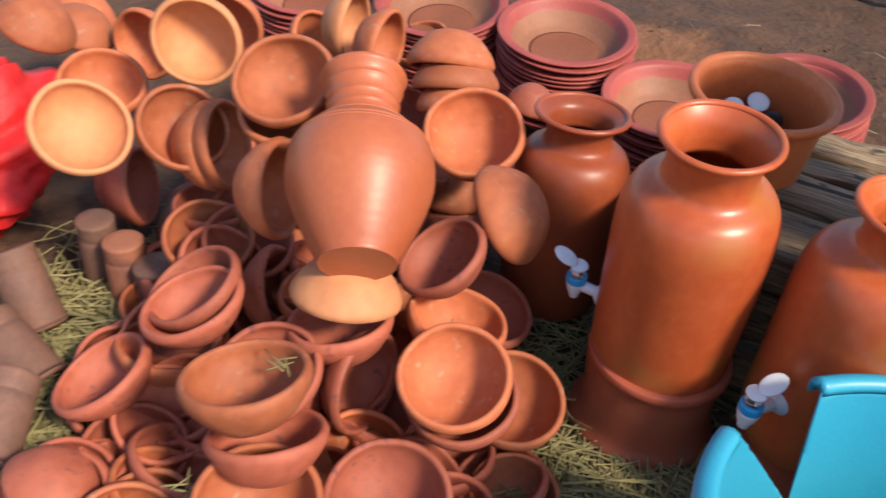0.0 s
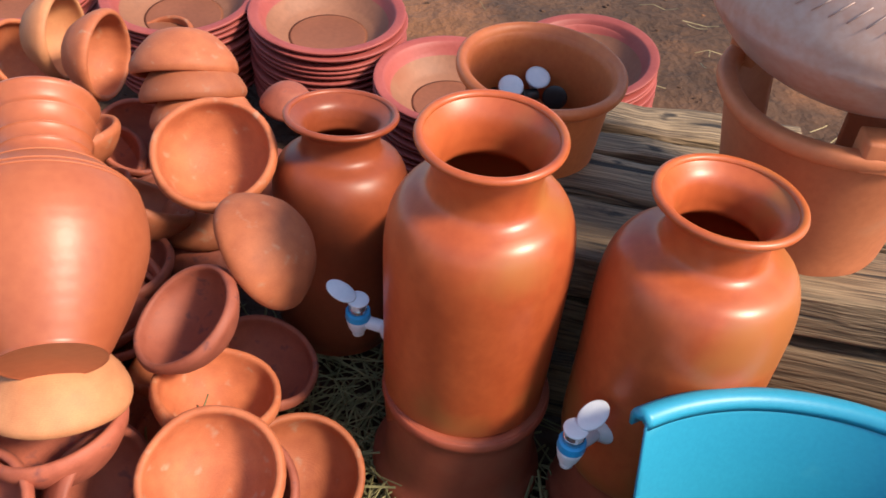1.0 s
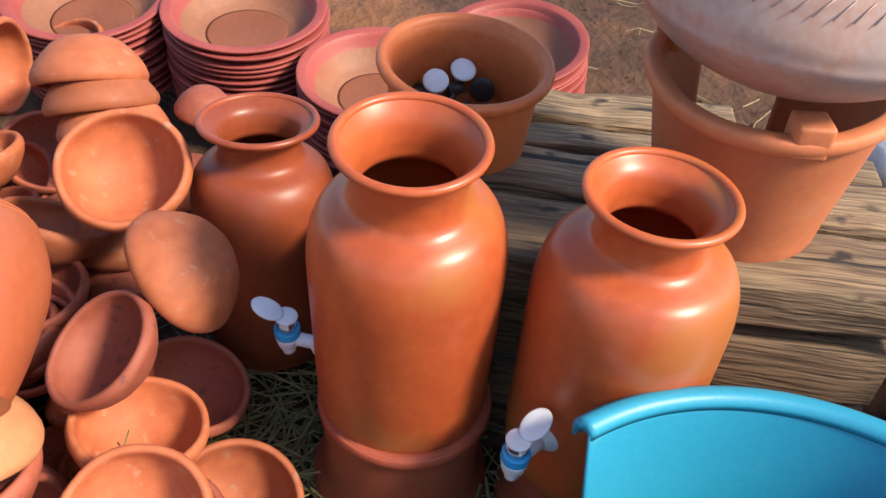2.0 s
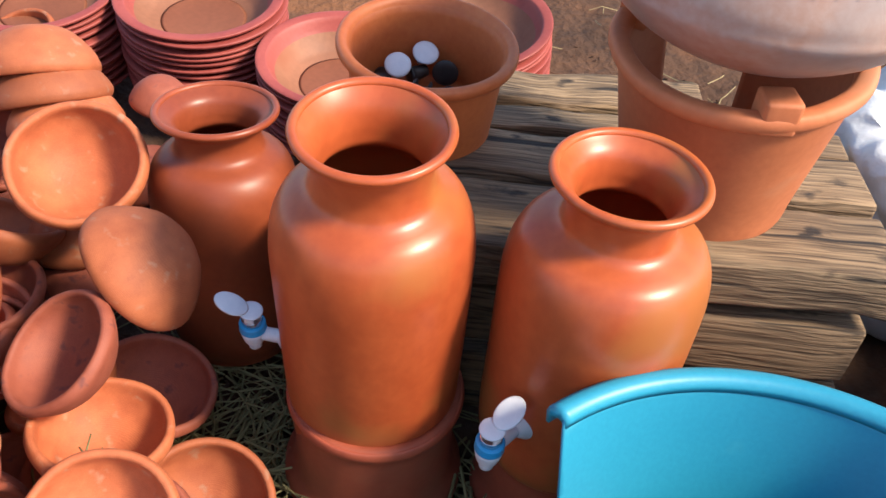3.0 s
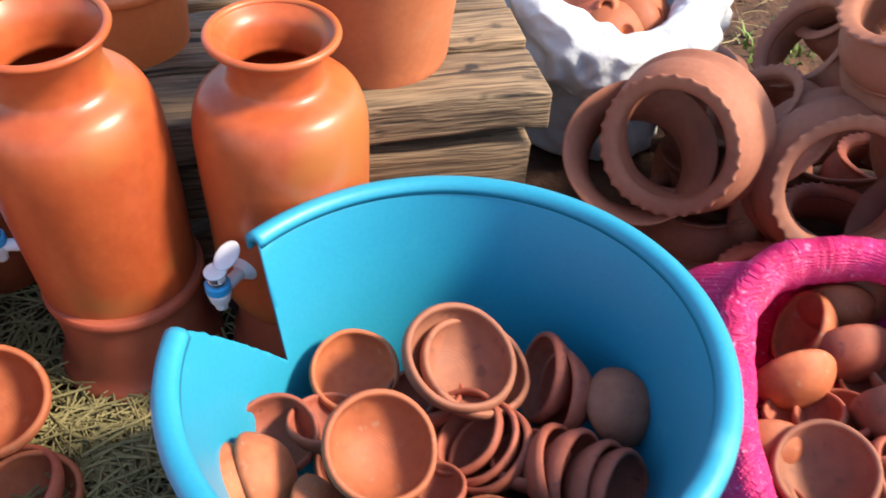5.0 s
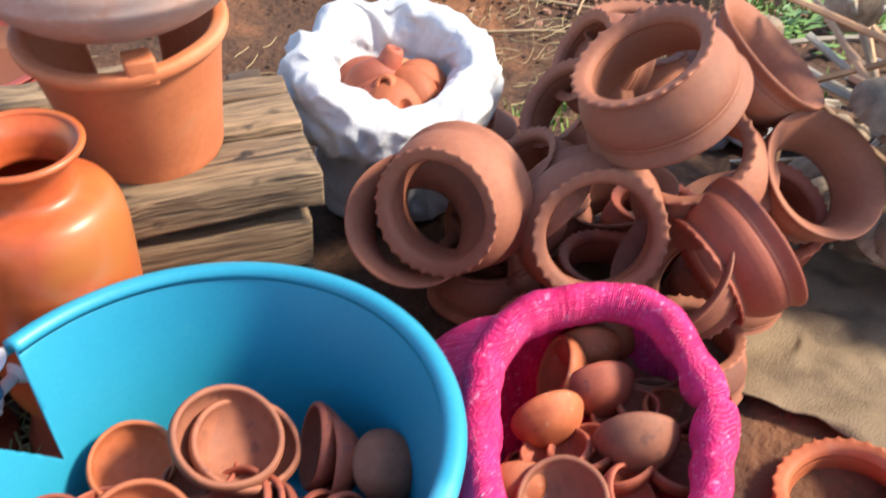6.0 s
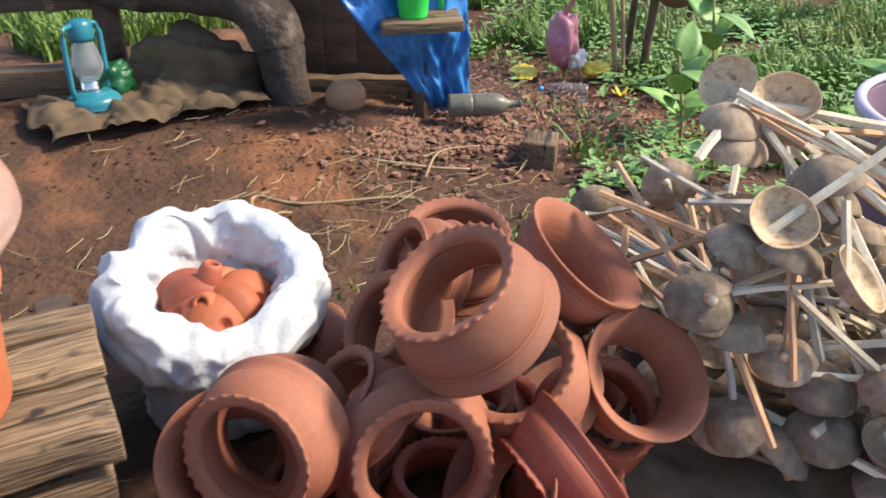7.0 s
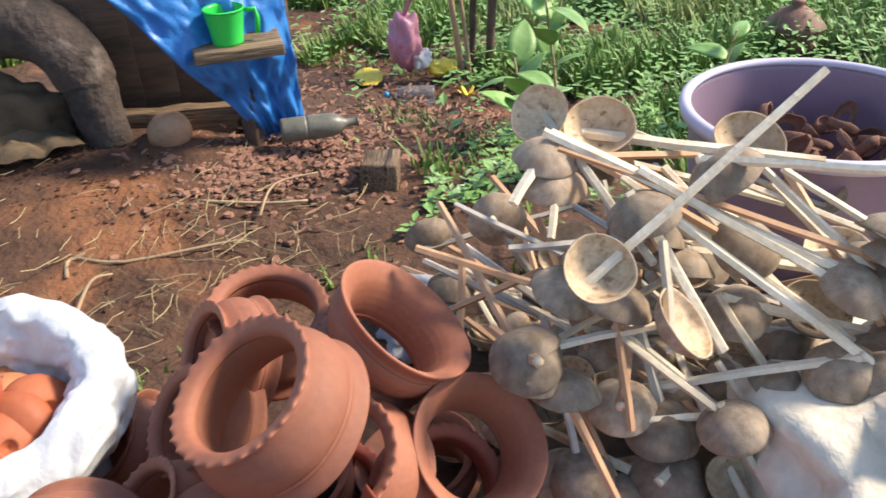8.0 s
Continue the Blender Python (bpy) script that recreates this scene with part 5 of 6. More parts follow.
def leafy_plant(x, y, z, seed, count, leaf_len, height, spread):
    rng = random.Random(seed)
    o = thing("leafy_plant", "young plant with broad pale green leaves", "plant", pose(x, y, z))
    lean = Vector((rng.uniform(-0.3, 0.3), rng.uniform(-0.3, 0.3), 1))
    part("stem", tube([Vector((0, 0, 0)).lerp(lean * height, f) + Vector((0.02 * math.sin(f * 5), 0, 0)) for f in (0, 0.25, 0.5, 0.75, 1)], 0.008, 7, taper=0.5), "twig", o)
    for k in range(count):
        f = 0.3 + 0.7 * k / count
        a = k * 2.4 + rng.uniform(-0.4, 0.4)
        L = leaf_len * rng.uniform(0.7, 1.15)
        bm = bmesh.new()
        rows = []
        for i in range(9):
            s = i / 8
            w = 0.30 * L * math.sin(math.pi * min(1, s * 0.97 + 0.03)) ** 0.75 * (1.15 - 0.5 * s)
            droop = -0.35 * L * s * s + 0.15 * L * s
            rows.append([bm.verts.new((L * s, w * c, droop + 0.16 * w * abs(c))) for c in (-1, -0.5, 0, 0.5, 1)])
        for p, q in zip(rows, rows[1:]):
            for i in range(4):
                bm.faces.new((p[i], p[i + 1], q[i + 1], q[i]))
        ext = bmesh.ops.extrude_face_region(bm, geom=bm.faces[:])
        bmesh.ops.translate(bm, vec=(0, 0, -0.0008), verts=[v for v in ext["geom"] if isinstance(v, bmesh.types.BMVert)])
        bmesh.ops.recalc_face_normals(bm, faces=bm.faces)
        base = lean * height * f
        part("leaf", bm, "leaf", o, m=Matrix.Translation(base) @ pose(0, 0, 0, rng.uniform(-20, 20), rng.uniform(-55, 10), math.degrees(a)))
    return o


leafy_plant(3.62, 1.40, -0.1, 3, 10, 0.17, 0.42, 0.2)
leafy_plant(3.90, 1.42, -0.15, 5, 9, 0.18, 0.60, 0.2)
leafy_plant(4.1, 0.9, -0.15, 7, 9, 0.15, 0.5, 0.2)
leafy_plant(4.5, 0.35, -0.15, 9, 10, 0.15, 0.7, 0.2)
leafy_plant(3.3, 1.1, -0.05, 12, 8, 0.12, 0.22, 0.2)


def grass(name, label, clumps, seed, material="grass"):
    """clumps: (x, y, sx, sy, count, height)."""
    rng = random.Random(seed)
    verts, faces = [], []
    for cx, cy, sx, sy, count, height in clumps:
        for _ in range(count):
            x, y = rng.uniform(cx - sx, cx + sx), rng.uniform(cy - sy, cy + sy)
            if noise.noise(Vector((x * 1.6, y * 1.6, 3))) < -0.12 + 0.2 * rng.random():
                continue
            z = ground_z(x, y) - 0.01
            h = height * rng.uniform(0.4, 1.2)
            a, lean, w = rng.uniform(0, 6.283), rng.uniform(0.1, 0.75), rng.uniform(0.003, 0.007) * (1 + height)
            b = len(verts)
            dx, dy = math.cos(a), math.sin(a)
            for f, ww in ((0, 1), (0.4, 0.9), (0.75, 0.6), (1, 0.05)):
                px, py, pz_ = x + dx * lean * h * f * f, y + dy * lean * h * f * f, z + h * f * (1 - 0.3 * lean * f)
                verts += [(px - dy * w * ww, py + dx * w * ww, pz_), (px + dy * w * ww, py - dx * w * ww, pz_)]
            for k in range(3):
                faces.append((b + 2 * k, b + 2 * k + 1, b + 2 * k + 3, b + 2 * k + 2))
    me = bpy.data.meshes.new(name)
    me.from_pydata(verts, [], faces)
    me.materials.append(M[material])
    return tagged(new(name, me), label, "grass", kind="stuff")


grass("grass", "fresh green grass and low weeds", [(5.4, 3.0, 0.9, 1.6, 24000, 0.16), (5.6, 0.8, 1.3, 1.0, 17000, 0.18), (4.9, 1.2, 0.6, 0.5, 3500, 0.22), (4.1, 0.8, 0.5, 0.4, 3200, 0.20), (7.2, 2.0, 1.0, 3.0, 16000, 0.25),
                                                     (4.3, 3.9, 0.9, 0.9, 14000, 0.14), (3.2, 4.2, 1.0, 0.5, 8000, 0.2)], 3)
grass("grass", "sparse tufts of short grass on bare earth", [(3.25, 1.42, 0.25, 0.15, 150, 0.07), (3.5, 1.6, 0.5, 0.4, 260, 0.05), (4.0, 1.7, 0.5, 0.5, 700, 0.07), (2.75, 1.15, 0.35, 0.25, 420, 0.06), (3.10, 1.48, 0.06, 0.07, 45, 0.15), (1.95, 1.35, 0.3, 0.1, 180, 0.05), (4.3, 2.9, 0.4, 0.5, 700, 0.05),
                                                                 (4.4, 2.0, 0.15, 0.15, 300, 0.14)], 4)
def weeds(name, label, clumps, seed, size):
    """Low leafy weeds: short stalks ringed with small pointed leaves. clumps: (x, y, sx, sy, count, height)."""
    rng = random.Random(seed)
    verts, faces = [], []
    for cx, cy, sx, sy, count, height in clumps:
        for _ in range(count):
            x, y = rng.gauss(cx, sx), rng.gauss(cy, sy)
            z, h = ground_z(x, y), height * rng.uniform(0.4, 1.2)
            lx, ly = rng.uniform(-0.3, 0.3) * h, rng.uniform(-0.3, 0.3) * h
            for k in range(9):
                f = 0.25 + 0.75 * k / 8
                a, L = k * 2.4 + rng.uniform(-0.4, 0.4), size * rng.uniform(0.6, 1.3) * (1.15 - 0.5 * f)
                dx, dy, dz = math.cos(a) * L, math.sin(a) * L, L * rng.uniform(-0.2, 0.6)
                p = (x + lx * f, y + ly * f, z + h * f)
                w, b = 0.24, len(verts)
                verts += [p, (p[0] + dx * 0.5 - dy * w, p[1] + dy * 0.5 + dx * w, p[2] + dz * 0.6), (p[0] + dx, p[1] + dy, p[2] + dz * 0.8), (p[0] + dx * 0.5 + dy * w, p[1] + dy * 0.5 - dx * w, p[2] + dz * 0.6),
                          (p[0] + dx * 0.5, p[1] + dy * 0.5, p[2] + dz * 0.45)]
                faces += [(b, b + 1, b + 4), (b + 1, b + 2, b + 4), (b + 2, b + 3, b + 4), (b + 3, b, b + 4)]
    me = bpy.data.meshes.new(name)
    me.from_pydata(verts, [], faces)
    me.materials.append(M["leaf"])
    return tagged(new(name, me), label, "weeds", kind="stuff")


weeds("weeds", "low leafy green weeds among the grass", [(4.9, 1.5, 0.5, 0.5, 90, 0.22), (4.3, 0.95, 0.35, 0.3, 70, 0.24), (5.6, 0.9, 0.8, 0.7, 150, 0.28), (5.3, 3.0, 0.7, 0.8, 190, 0.18), (4.55, 2.15, 0.2, 0.2, 50, 0.16),
                                                             (3.5, 1.25, 0.22, 0.14, 35, 0.12), (3.05, 1.25, 0.18, 0.12, 20, 0.07), (6.5, 2.2, 0.8, 1.2, 160, 0.3)], 14, 0.06)
strands("fallen_leaves", "dry leaves and litter on the ground", "litter", 900, [(3.9, 2.1, 0.45, 0.5), (4.3, 2.4, 0.4, 0.5), (3.6, 1.7, 0.4, 0.3)], 0.05, 0.006, "shard", 12)


def shard_at(x, y, z, rx, ry, rz, s):
    o = part("clay_shard", lathe([(0.3, 0), (0.5, 0.02), (0.62, 0.12), (0.66, 0.3), (0.62, 0.3), (0.58, 0.14), (0.46, 0.05), (0.3, 0.03)], 9, 2, wobble=0.15, seed=x * 5, closed=True), "shard", m=pose(x, y, z, rx, ry, rz) @ Matrix.Diagonal((s, s * 0.6, s, 1)))
    return tagged(o, "broken reddish clay piece in the purple tub", "clay shard", "shards in the tub")


shard_rng = random.Random(6)
for k_shard in range(40):
    a_s, r_s = k_shard * 2.4, 0.25 * math.sqrt((k_shard + 0.5) / 40)
    shard_at(3.10 + r_s * math.cos(a_s), 0.30 + r_s * math.sin(a_s), 0.33 + shard_rng.uniform(0, 0.06), shard_rng.uniform(-70, 70), shard_rng.uniform(-70, 70), shard_rng.uniform(0, 360), shard_rng.uniform(0.06, 0.1))


def twig_at(points, r):
    tagged(part("dry_twig", tube(smooth_profile(points, 4), r, 7, taper=0.6), "twig"), "thin dry twig lying on the earth", "twig", "dry twigs")


twig_at([(2.02, 1.93, 0.05), (2.08, 1.99, 0.06), (2.16, 1.86, 0.05), (2.40, 1.68, 0.05), (2.42, 1.60, 0.05)], 0.007)
twig_at([(1.93, 1.77, 0.04), (2.03, 1.83, 0.07), (2.10, 1.84, 0.05)], 0.006)
twig_at([(2.5, 1.95, 0.06), (2.62, 1.76, 0.05), (2.7, 1.66, 0.05)], 0.007)
twig_at([(2.55, 1.72, 0.05), (2.7, 1.8, 0.07), (2.85, 1.75, 0.06)], 0.005)
twig_at([(0.45, 0.84, 0.05), (0.56, 0.90, 0.06), (0.66, 0.93, 0.06)], 0.004)


# ---- cloths on the shed ----
crumpled("cloth_bundle", "crumpled white cloth thrown over the log", "cloth", (0.24, 0.12, 0.05), "sack", pose(2.40, 2.80, 0.72, 0, 10, -40), 8, 0.5)
crumpled("cloth_bundle", "crumpled bright orange cloth on the log", "cloth", (0.10, 0.08, 0.05), "red_net", pose(2.18, 3.02, 0.755), 9, 0.5)
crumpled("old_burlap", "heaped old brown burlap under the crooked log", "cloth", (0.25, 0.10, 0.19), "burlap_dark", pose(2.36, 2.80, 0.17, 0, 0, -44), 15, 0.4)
crumpled("green_cloth", "dark green crumpled plastic behind the lantern", "plastic", (0.07, 0.04, 0.06), "green_dark", pose(2.10, 2.85, 0.22), 3, 0.5)


# ---- lower layers of the heaps ----
def heap_top(x, y):
    h = 0.16 + 0.42 * max(0.0, min(y, 1.38) - 0.68)
    return h * step(-0.52, -0.28, x) * step(0.42, 0.16, x) * step(1.95, 1.6, y)


def fill_heap(count):
    rng = random.Random(17)
    n = 0
    while n < count:
        x, y = rng.uniform(-0.6, 0.3), rng.uniform(0.62, 1.8)
        h = heap_top(x, y)
        if h < 0.1 or (x > 0.10 and y > 0.84):
            continue
        n += 1
        z = rng.uniform(0.07, max(0.075, h - 0.13))
        d = (rng.uniform(-0.6, 0.6), rng.uniform(-0.7, 0.4), 1)
        bowl_at((x, y, z), d, 0.16, rng.choice(("clay_red", "clay_red", "clay")))


def fill_round(count, cx, cy, r, z0, z1, D, seed, kinds):
    rng = random.Random(seed)
    for k in range(count):
        a, q = k * 2.4, r * math.sqrt((k + 0.5) / count)
        bowl_at((cx + q * math.cos(a), cy + q * math.sin(a), rng.uniform(z0, z1)), (rng.uniform(-0.7, 0.7), rng.uniform(-0.7, 0.7), rng.choice((1, 1, -1))), D, rng.choice(kinds))


fill_heap(120)
fill_round(16, 0.73, 0.58, 0.14, 0.075, 0.10, 0.112, 5, ("clay_red", "clay_brown"))
fill_round(14, 1.16, 0.375, 0.09, 0.08, 0.12, 0.105, 6, ("clay_red", "clay_brown", "clay"))


def fill_rings():
    """Bottom layer of the heap, lying flat side by side."""
    for k in range(7):
        a = k * math.pi / 3 + 0.3
        q = 0.0 if k == 6 else 0.235
        ring_pot_at((1.60 + q * math.cos(a), 0.72 + q * math.sin(a), 0.115), (0.05 * math.cos(k), 0.05 * math.sin(k), 1), False, 0.98, "clay_red" if k % 3 == 0 else "clay_brown")


fill_rings()
crumpled("paper_sack", "crumpled pale beige paper sack under the ladles", "sack", (0.31, 0.26, 0.20), "paper_beige", pose(2.33, -0.05, 0.19, 0, 8, 20), 11, 0.45)
crumpled("paper_sack", "crumpled grey plastic sheet at the edge of the ladles", "sack", (0.16, 0.10, 0.05), "blade", pose(2.42, 1.02, 0.04, 0, 0, 30), 12, 0.5)


def scrap(x, y, z, seed):
    """A few bits of dead leaf in a bowl."""
    rng = random.Random(seed)
    bm = bmesh.new()
    for _ in range(5):
        a = rng.uniform(0, 3.1)
        c = Vector((rng.uniform(-0.012, 0.012), rng.uniform(-0.012, 0.012), rng.uniform(0, 0.006)))
        d = Vector((math.cos(a), math.sin(a), rng.uniform(-0.3, 0.3))) * rng.uniform(0.01, 0.028)
        tube([c - d, c, c + d], 0.0016, 5, bm, 0.6)
    tagged(part("leaf_litter", bm, "hay", m=pose(x, y, z)), "scrap of dead leaf and straw in a bowl", "litter", "bits of leaf")



# ---- heap of bowls beside the vessels ----
bowl_at((-0.392, 1.409, 0.474), (0.103, -0.987, 0.120), 0.166, "clay_light")
bowl_at((-0.501, 1.180, 0.407), (0.537, -0.498, 0.681), 0.166, "clay_light")
bowl_at((-0.381, 1.300, 0.365), (0.473, -0.490, 0.733), 0.166, "clay")
bowl_at((-0.178, 1.210, 0.524), (-0.076, -0.577, 0.813), 0.166, "clay")
bowl_at((-0.174, 1.224, 0.476), (-0.118, -0.456, 0.882), 0.166, "clay")
bowl_at((0.121, 1.376, 0.392), (-0.029, -0.553, 0.832), 0.186, "clay")
bowl_at((-0.593, 1.440, 0.363), (0.231, -0.348, 0.909), 0.166, "clay")
bowl_at((-0.304, 1.315, 0.332), (0.955, -0.097, 0.281), 0.166, "clay")
bowl_at((-0.333, 1.327, 0.318), (0.967, -0.033, 0.253), 0.166, "clay")
bowl_at((-0.157, 1.143, 0.363), (0.973, -0.167, 0.160), 0.166, "clay")
bowl_at((0.188, 1.212, 0.322), (-0.790, 0.080, -0.605), 0.176, "clay")
bowl_at((0.099, 1.111, 0.304), (-0.542, -0.199, 0.816), 0.158, "clay_red")
bowl_at((0.144, 1.053, 0.232), (0.170, 0.030, 0.985), 0.165, "clay")
bowl_at((0.152, 0.886, 0.262), (-0.090, -0.449, 0.889), 0.166, "clay")
bowl_at((0.166, 0.890, 0.225), (-0.131, -0.330, 0.924), 0.166, "clay_red")
bowl_at((0.193, 1.192, 0.150), (0.279, -0.179, 0.943), 0.168, "clay_red")
bowl_at((0.247, 0.993, 0.133), (0.049, -0.363, 0.930), 0.171, "clay")
bowl_at((-0.022, 0.976, 0.293), (-0.054, -0.251, -0.967), 0.166, "clay_light")
bowl_at((-0.033, 0.984, 0.253), (-0.197, 0.122, 0.973), 0.166, "clay_red")
bowl_at((-0.161, 1.145, 0.156), (0.934, -0.034, 0.354), 0.166, "clay_red")
bowl_at((-0.275, 1.014, 0.252), (-0.465, -0.172, 0.868), 0.166, "clay_red")
bowl_at((-0.262, 0.978, 0.249), (-0.316, -0.093, 0.944), 0.166, "clay_red")
bowl_at((-0.382, 0.897, 0.154), (-0.469, -0.079, 0.880), 0.166, "clay_red")
bowl_at((-0.304, 0.826, 0.075), (0.148, -0.259, 0.954), 0.164, "clay_red")
bowl_at((-0.110, 0.777, 0.318), (-0.164, 0.177, 0.971), 0.172, "clay")
bowl_at((-0.116, 0.875, 0.227), (-0.165, -0.384, 0.908), 0.166, "clay_red")
bowl_at((0.027, 0.934, 0.172), (0.899, -0.408, 0.161), 0.166, "clay_red")
bowl_at((-0.085, 0.776, 0.217), (-0.160, 0.363, 0.918), 0.166, "clay_red")
bowl_at((-0.071, 0.686, 0.185), (0.063, -0.216, 0.974), 0.172, "clay")
bowl_at((0.089, 0.725, 0.186), (-0.046, -0.238, 0.970), 0.172, "clay_red")
bowl_at((0.263, 0.855, 0.075), (-0.034, -0.204, 0.978), 0.138, "clay")
bowl_at((0.240, 0.878, 0.075), (-0.254, 0.064, 0.965), 0.146, "clay_red")
bowl_at((-0.298, 0.960, 0.075), (-0.212, -0.159, 0.964), 0.135, "clay_red")
bowl_at((-0.277, 1.896, 0.303), (0.711, -0.356, 0.606), 0.166, "clay")
bowl_at((-0.186, 1.850, 0.366), (0.972, -0.231, 0.045), 0.166, "clay_light")
bowl_at((-0.096, 1.766, 0.364), (0.955, -0.295, -0.008), 0.166, "clay")
bowl_at((-0.085, 2.190, 0.223), (-0.300, -0.330, 0.895), 0.166, "clay")
bowl_at((0.046, 1.672, 0.372), (0.02, -0.50, -0.86), 0.185, "clay")
bowl_at((0.062, 1.645, 0.338), (0.08, -0.46, -0.88), 0.183, "clay")
bowl_at((0.078, 1.622, 0.302), (0.10, -0.42, -0.90), 0.180, "clay")
bowl_at((-0.663, 1.770, 0.293), (-0.304, -0.950, 0.064), 0.166, "clay")
bowl_at((-0.438, 1.684, 0.394), (0.011, -0.984, -0.180), 0.166, "clay")
bowl_at((-0.830, 1.634, 0.355), (-0.453, -0.050, -0.890), 0.166, "clay")
bowl_at((-0.884, 1.932, 0.259), (-0.255, -0.067, -0.965), 0.166, "clay")
bowl_at((-0.843, 1.835, 0.265), (-0.250, -0.081, -0.965), 0.166, "clay")
bowl_at((-0.585, 1.481, 0.116), (0.976, 0.104, 0.191), 0.166, "clay_red")
bowl_at((-0.531, 1.427, 0.143), (0.976, 0.093, 0.198), 0.166, "clay_red")
bowl_at((-0.461, 1.444, 0.075), (-0.920, 0.359, 0.160), 0.165, "clay_dark")
bowl_at((-0.380, 1.454, 0.075), (0.958, 0.050, 0.282), 0.165, "clay_dark")
bowl_at((-0.384, 0.731, 0.075), (-0.425, -0.356, -0.833), 0.143, "clay_red")
bowl_at((-0.275, 1.344, 0.075), (-0.208, -0.113, 0.971), 0.142, "clay_red")
bowl_at((0.089, 1.476, 0.192), (0.019, -0.021, -1.000), 0.166, "clay")
bowl_at((-0.030, 1.517, 0.155), (-0.173, -0.131, 0.976), 0.166, "clay_red")
bowl_at((-0.167, 1.391, 0.075), (-0.127, -0.066, 0.990), 0.160, "clay_red")
bowl_at((0.097, 1.450, 0.135), (-0.023, -0.059, -0.998), 0.166, "clay_red")
bowl_at((0.172, 1.812, 0.075), (0.042, 0.133, -0.990), 0.158, "clay_red")
bowl_at((0.221, 1.657, 0.321), (-0.165, 0.101, -0.981), 0.100, "clay_red")
bowl_at((0.076, 1.148, 0.075), (-0.344, -0.001, 0.939), 0.159, "clay_red")
bowl_at((-0.050, 1.076, 0.075), (-0.172, 0.058, 0.983), 0.154, "clay_red")
bowl_at((-0.253, 1.090, 0.075), (-0.213, -0.026, 0.977), 0.155, "clay_red")
bowl_at((-0.048, 0.871, 0.075), (-0.180, 0.153, 0.972), 0.152, "clay_red")
bowl_at((0.155, 0.912, 0.075), (-0.219, 0.034, 0.975), 0.154, "clay_red")
bowl_at((-0.206, 0.775, 0.075), (-0.068, 0.067, 0.995), 0.144, "clay_red")
bowl_at((-0.422, 0.694, 0.075), (-0.054, 0.203, 0.978), 0.147, "clay_red")
bowl_at((-0.365, 0.776, 0.075), (-0.171, 0.094, 0.981), 0.140, "clay_red")
vase_at((0.002, 0.931, 0.394), (-0.158, 0.862, 0.482))


# ---- bowls in the blue tub ----
bowl_at((0.636, 0.563, 0.278), (0.059, -0.451, 0.891), 0.130, "clay")
bowl_at((0.683, 0.740, 0.200), (-0.109, -0.331, 0.937), 0.119, "clay")
bowl_at((0.556, 0.696, 0.200), (-0.073, -0.250, 0.965), 0.108, "clay_red")
bowl_at((0.786, 0.645, 0.265), (0.130, -0.373, 0.919), 0.148, "clay_brown")
bowl_at((0.806, 0.640, 0.240), (0.217, -0.287, 0.933), 0.146, "clay_brown")
bowl_at((0.748, 0.593, 0.200), (-0.483, 0.106, 0.869), 0.116, "clay_red")
bowl_at((0.760, 0.571, 0.200), (-0.495, 0.197, 0.847), 0.116, "clay_red")
bowl_at((0.765, 0.552, 0.200), (-0.499, 0.276, 0.821), 0.116, "clay_red")
bowl_at((0.880, 0.615, 0.200), (-0.843, 0.411, 0.346), 0.119, "clay_red")
bowl_at((0.883, 0.580, 0.200), (-0.856, 0.412, 0.312), 0.116, "clay_red")
bowl_at((0.937, 0.524, 0.200), (-0.256, 0.589, -0.766), 0.101, "clay_brown")
bowl_at((0.865, 0.413, 0.200), (0.418, -0.812, 0.408), 0.115, "clay_red")
bowl_at((0.855, 0.433, 0.200), (0.430, -0.814, 0.392), 0.114, "clay_red")
bowl_at((0.839, 0.462, 0.200), (0.448, -0.815, 0.368), 0.113, "clay_red")
bowl_at((0.827, 0.479, 0.200), (0.586, -0.614, 0.529), 0.113, "clay_red")
bowl_at((0.477, 0.650, 0.200), (-0.921, 0.300, -0.248), 0.105, "clay")
bowl_at((0.513, 0.646, 0.200), (-0.911, 0.251, -0.327), 0.109, "clay")
bowl_at((0.703, 0.461, 0.200), (-0.249, 0.141, 0.958), 0.095, "clay")
bowl_at((0.551, 0.577, 0.200), (-0.727, 0.463, -0.507), 0.078, "clay")
bowl_at((0.617, 0.536, 0.200), (0.090, 0.302, 0.949), 0.105, "clay_red")
bowl_at((0.744, 0.667, 0.200), (0.020, 0.204, 0.979), 0.103, "clay_red")
bowl_at((0.620, 0.689, 0.200), (0.077, 0.197, 0.977), 0.100, "clay_red")
bowl_at((0.678, 0.543, 0.200), (0.062, 0.292, 0.955), 0.095, "clay_red")
bowl_at((0.806, 0.521, 0.200), (0.008, 0.298, 0.955), 0.097, "clay_red")
bowl_at((0.763, 0.419, 0.200), (0.202, 0.118, 0.972), 0.101, "clay_red")
bowl_at((0.479, 0.579, 0.200), (0.353, 0.079, 0.932), 0.100, "clay_red")
bowl_at((0.587, 0.487, 0.200), (0.223, -0.015, 0.975), 0.098, "clay")
bowl_at((0.649, 0.410, 0.200), (0.187, 0.031, 0.982), 0.096, "clay_red")


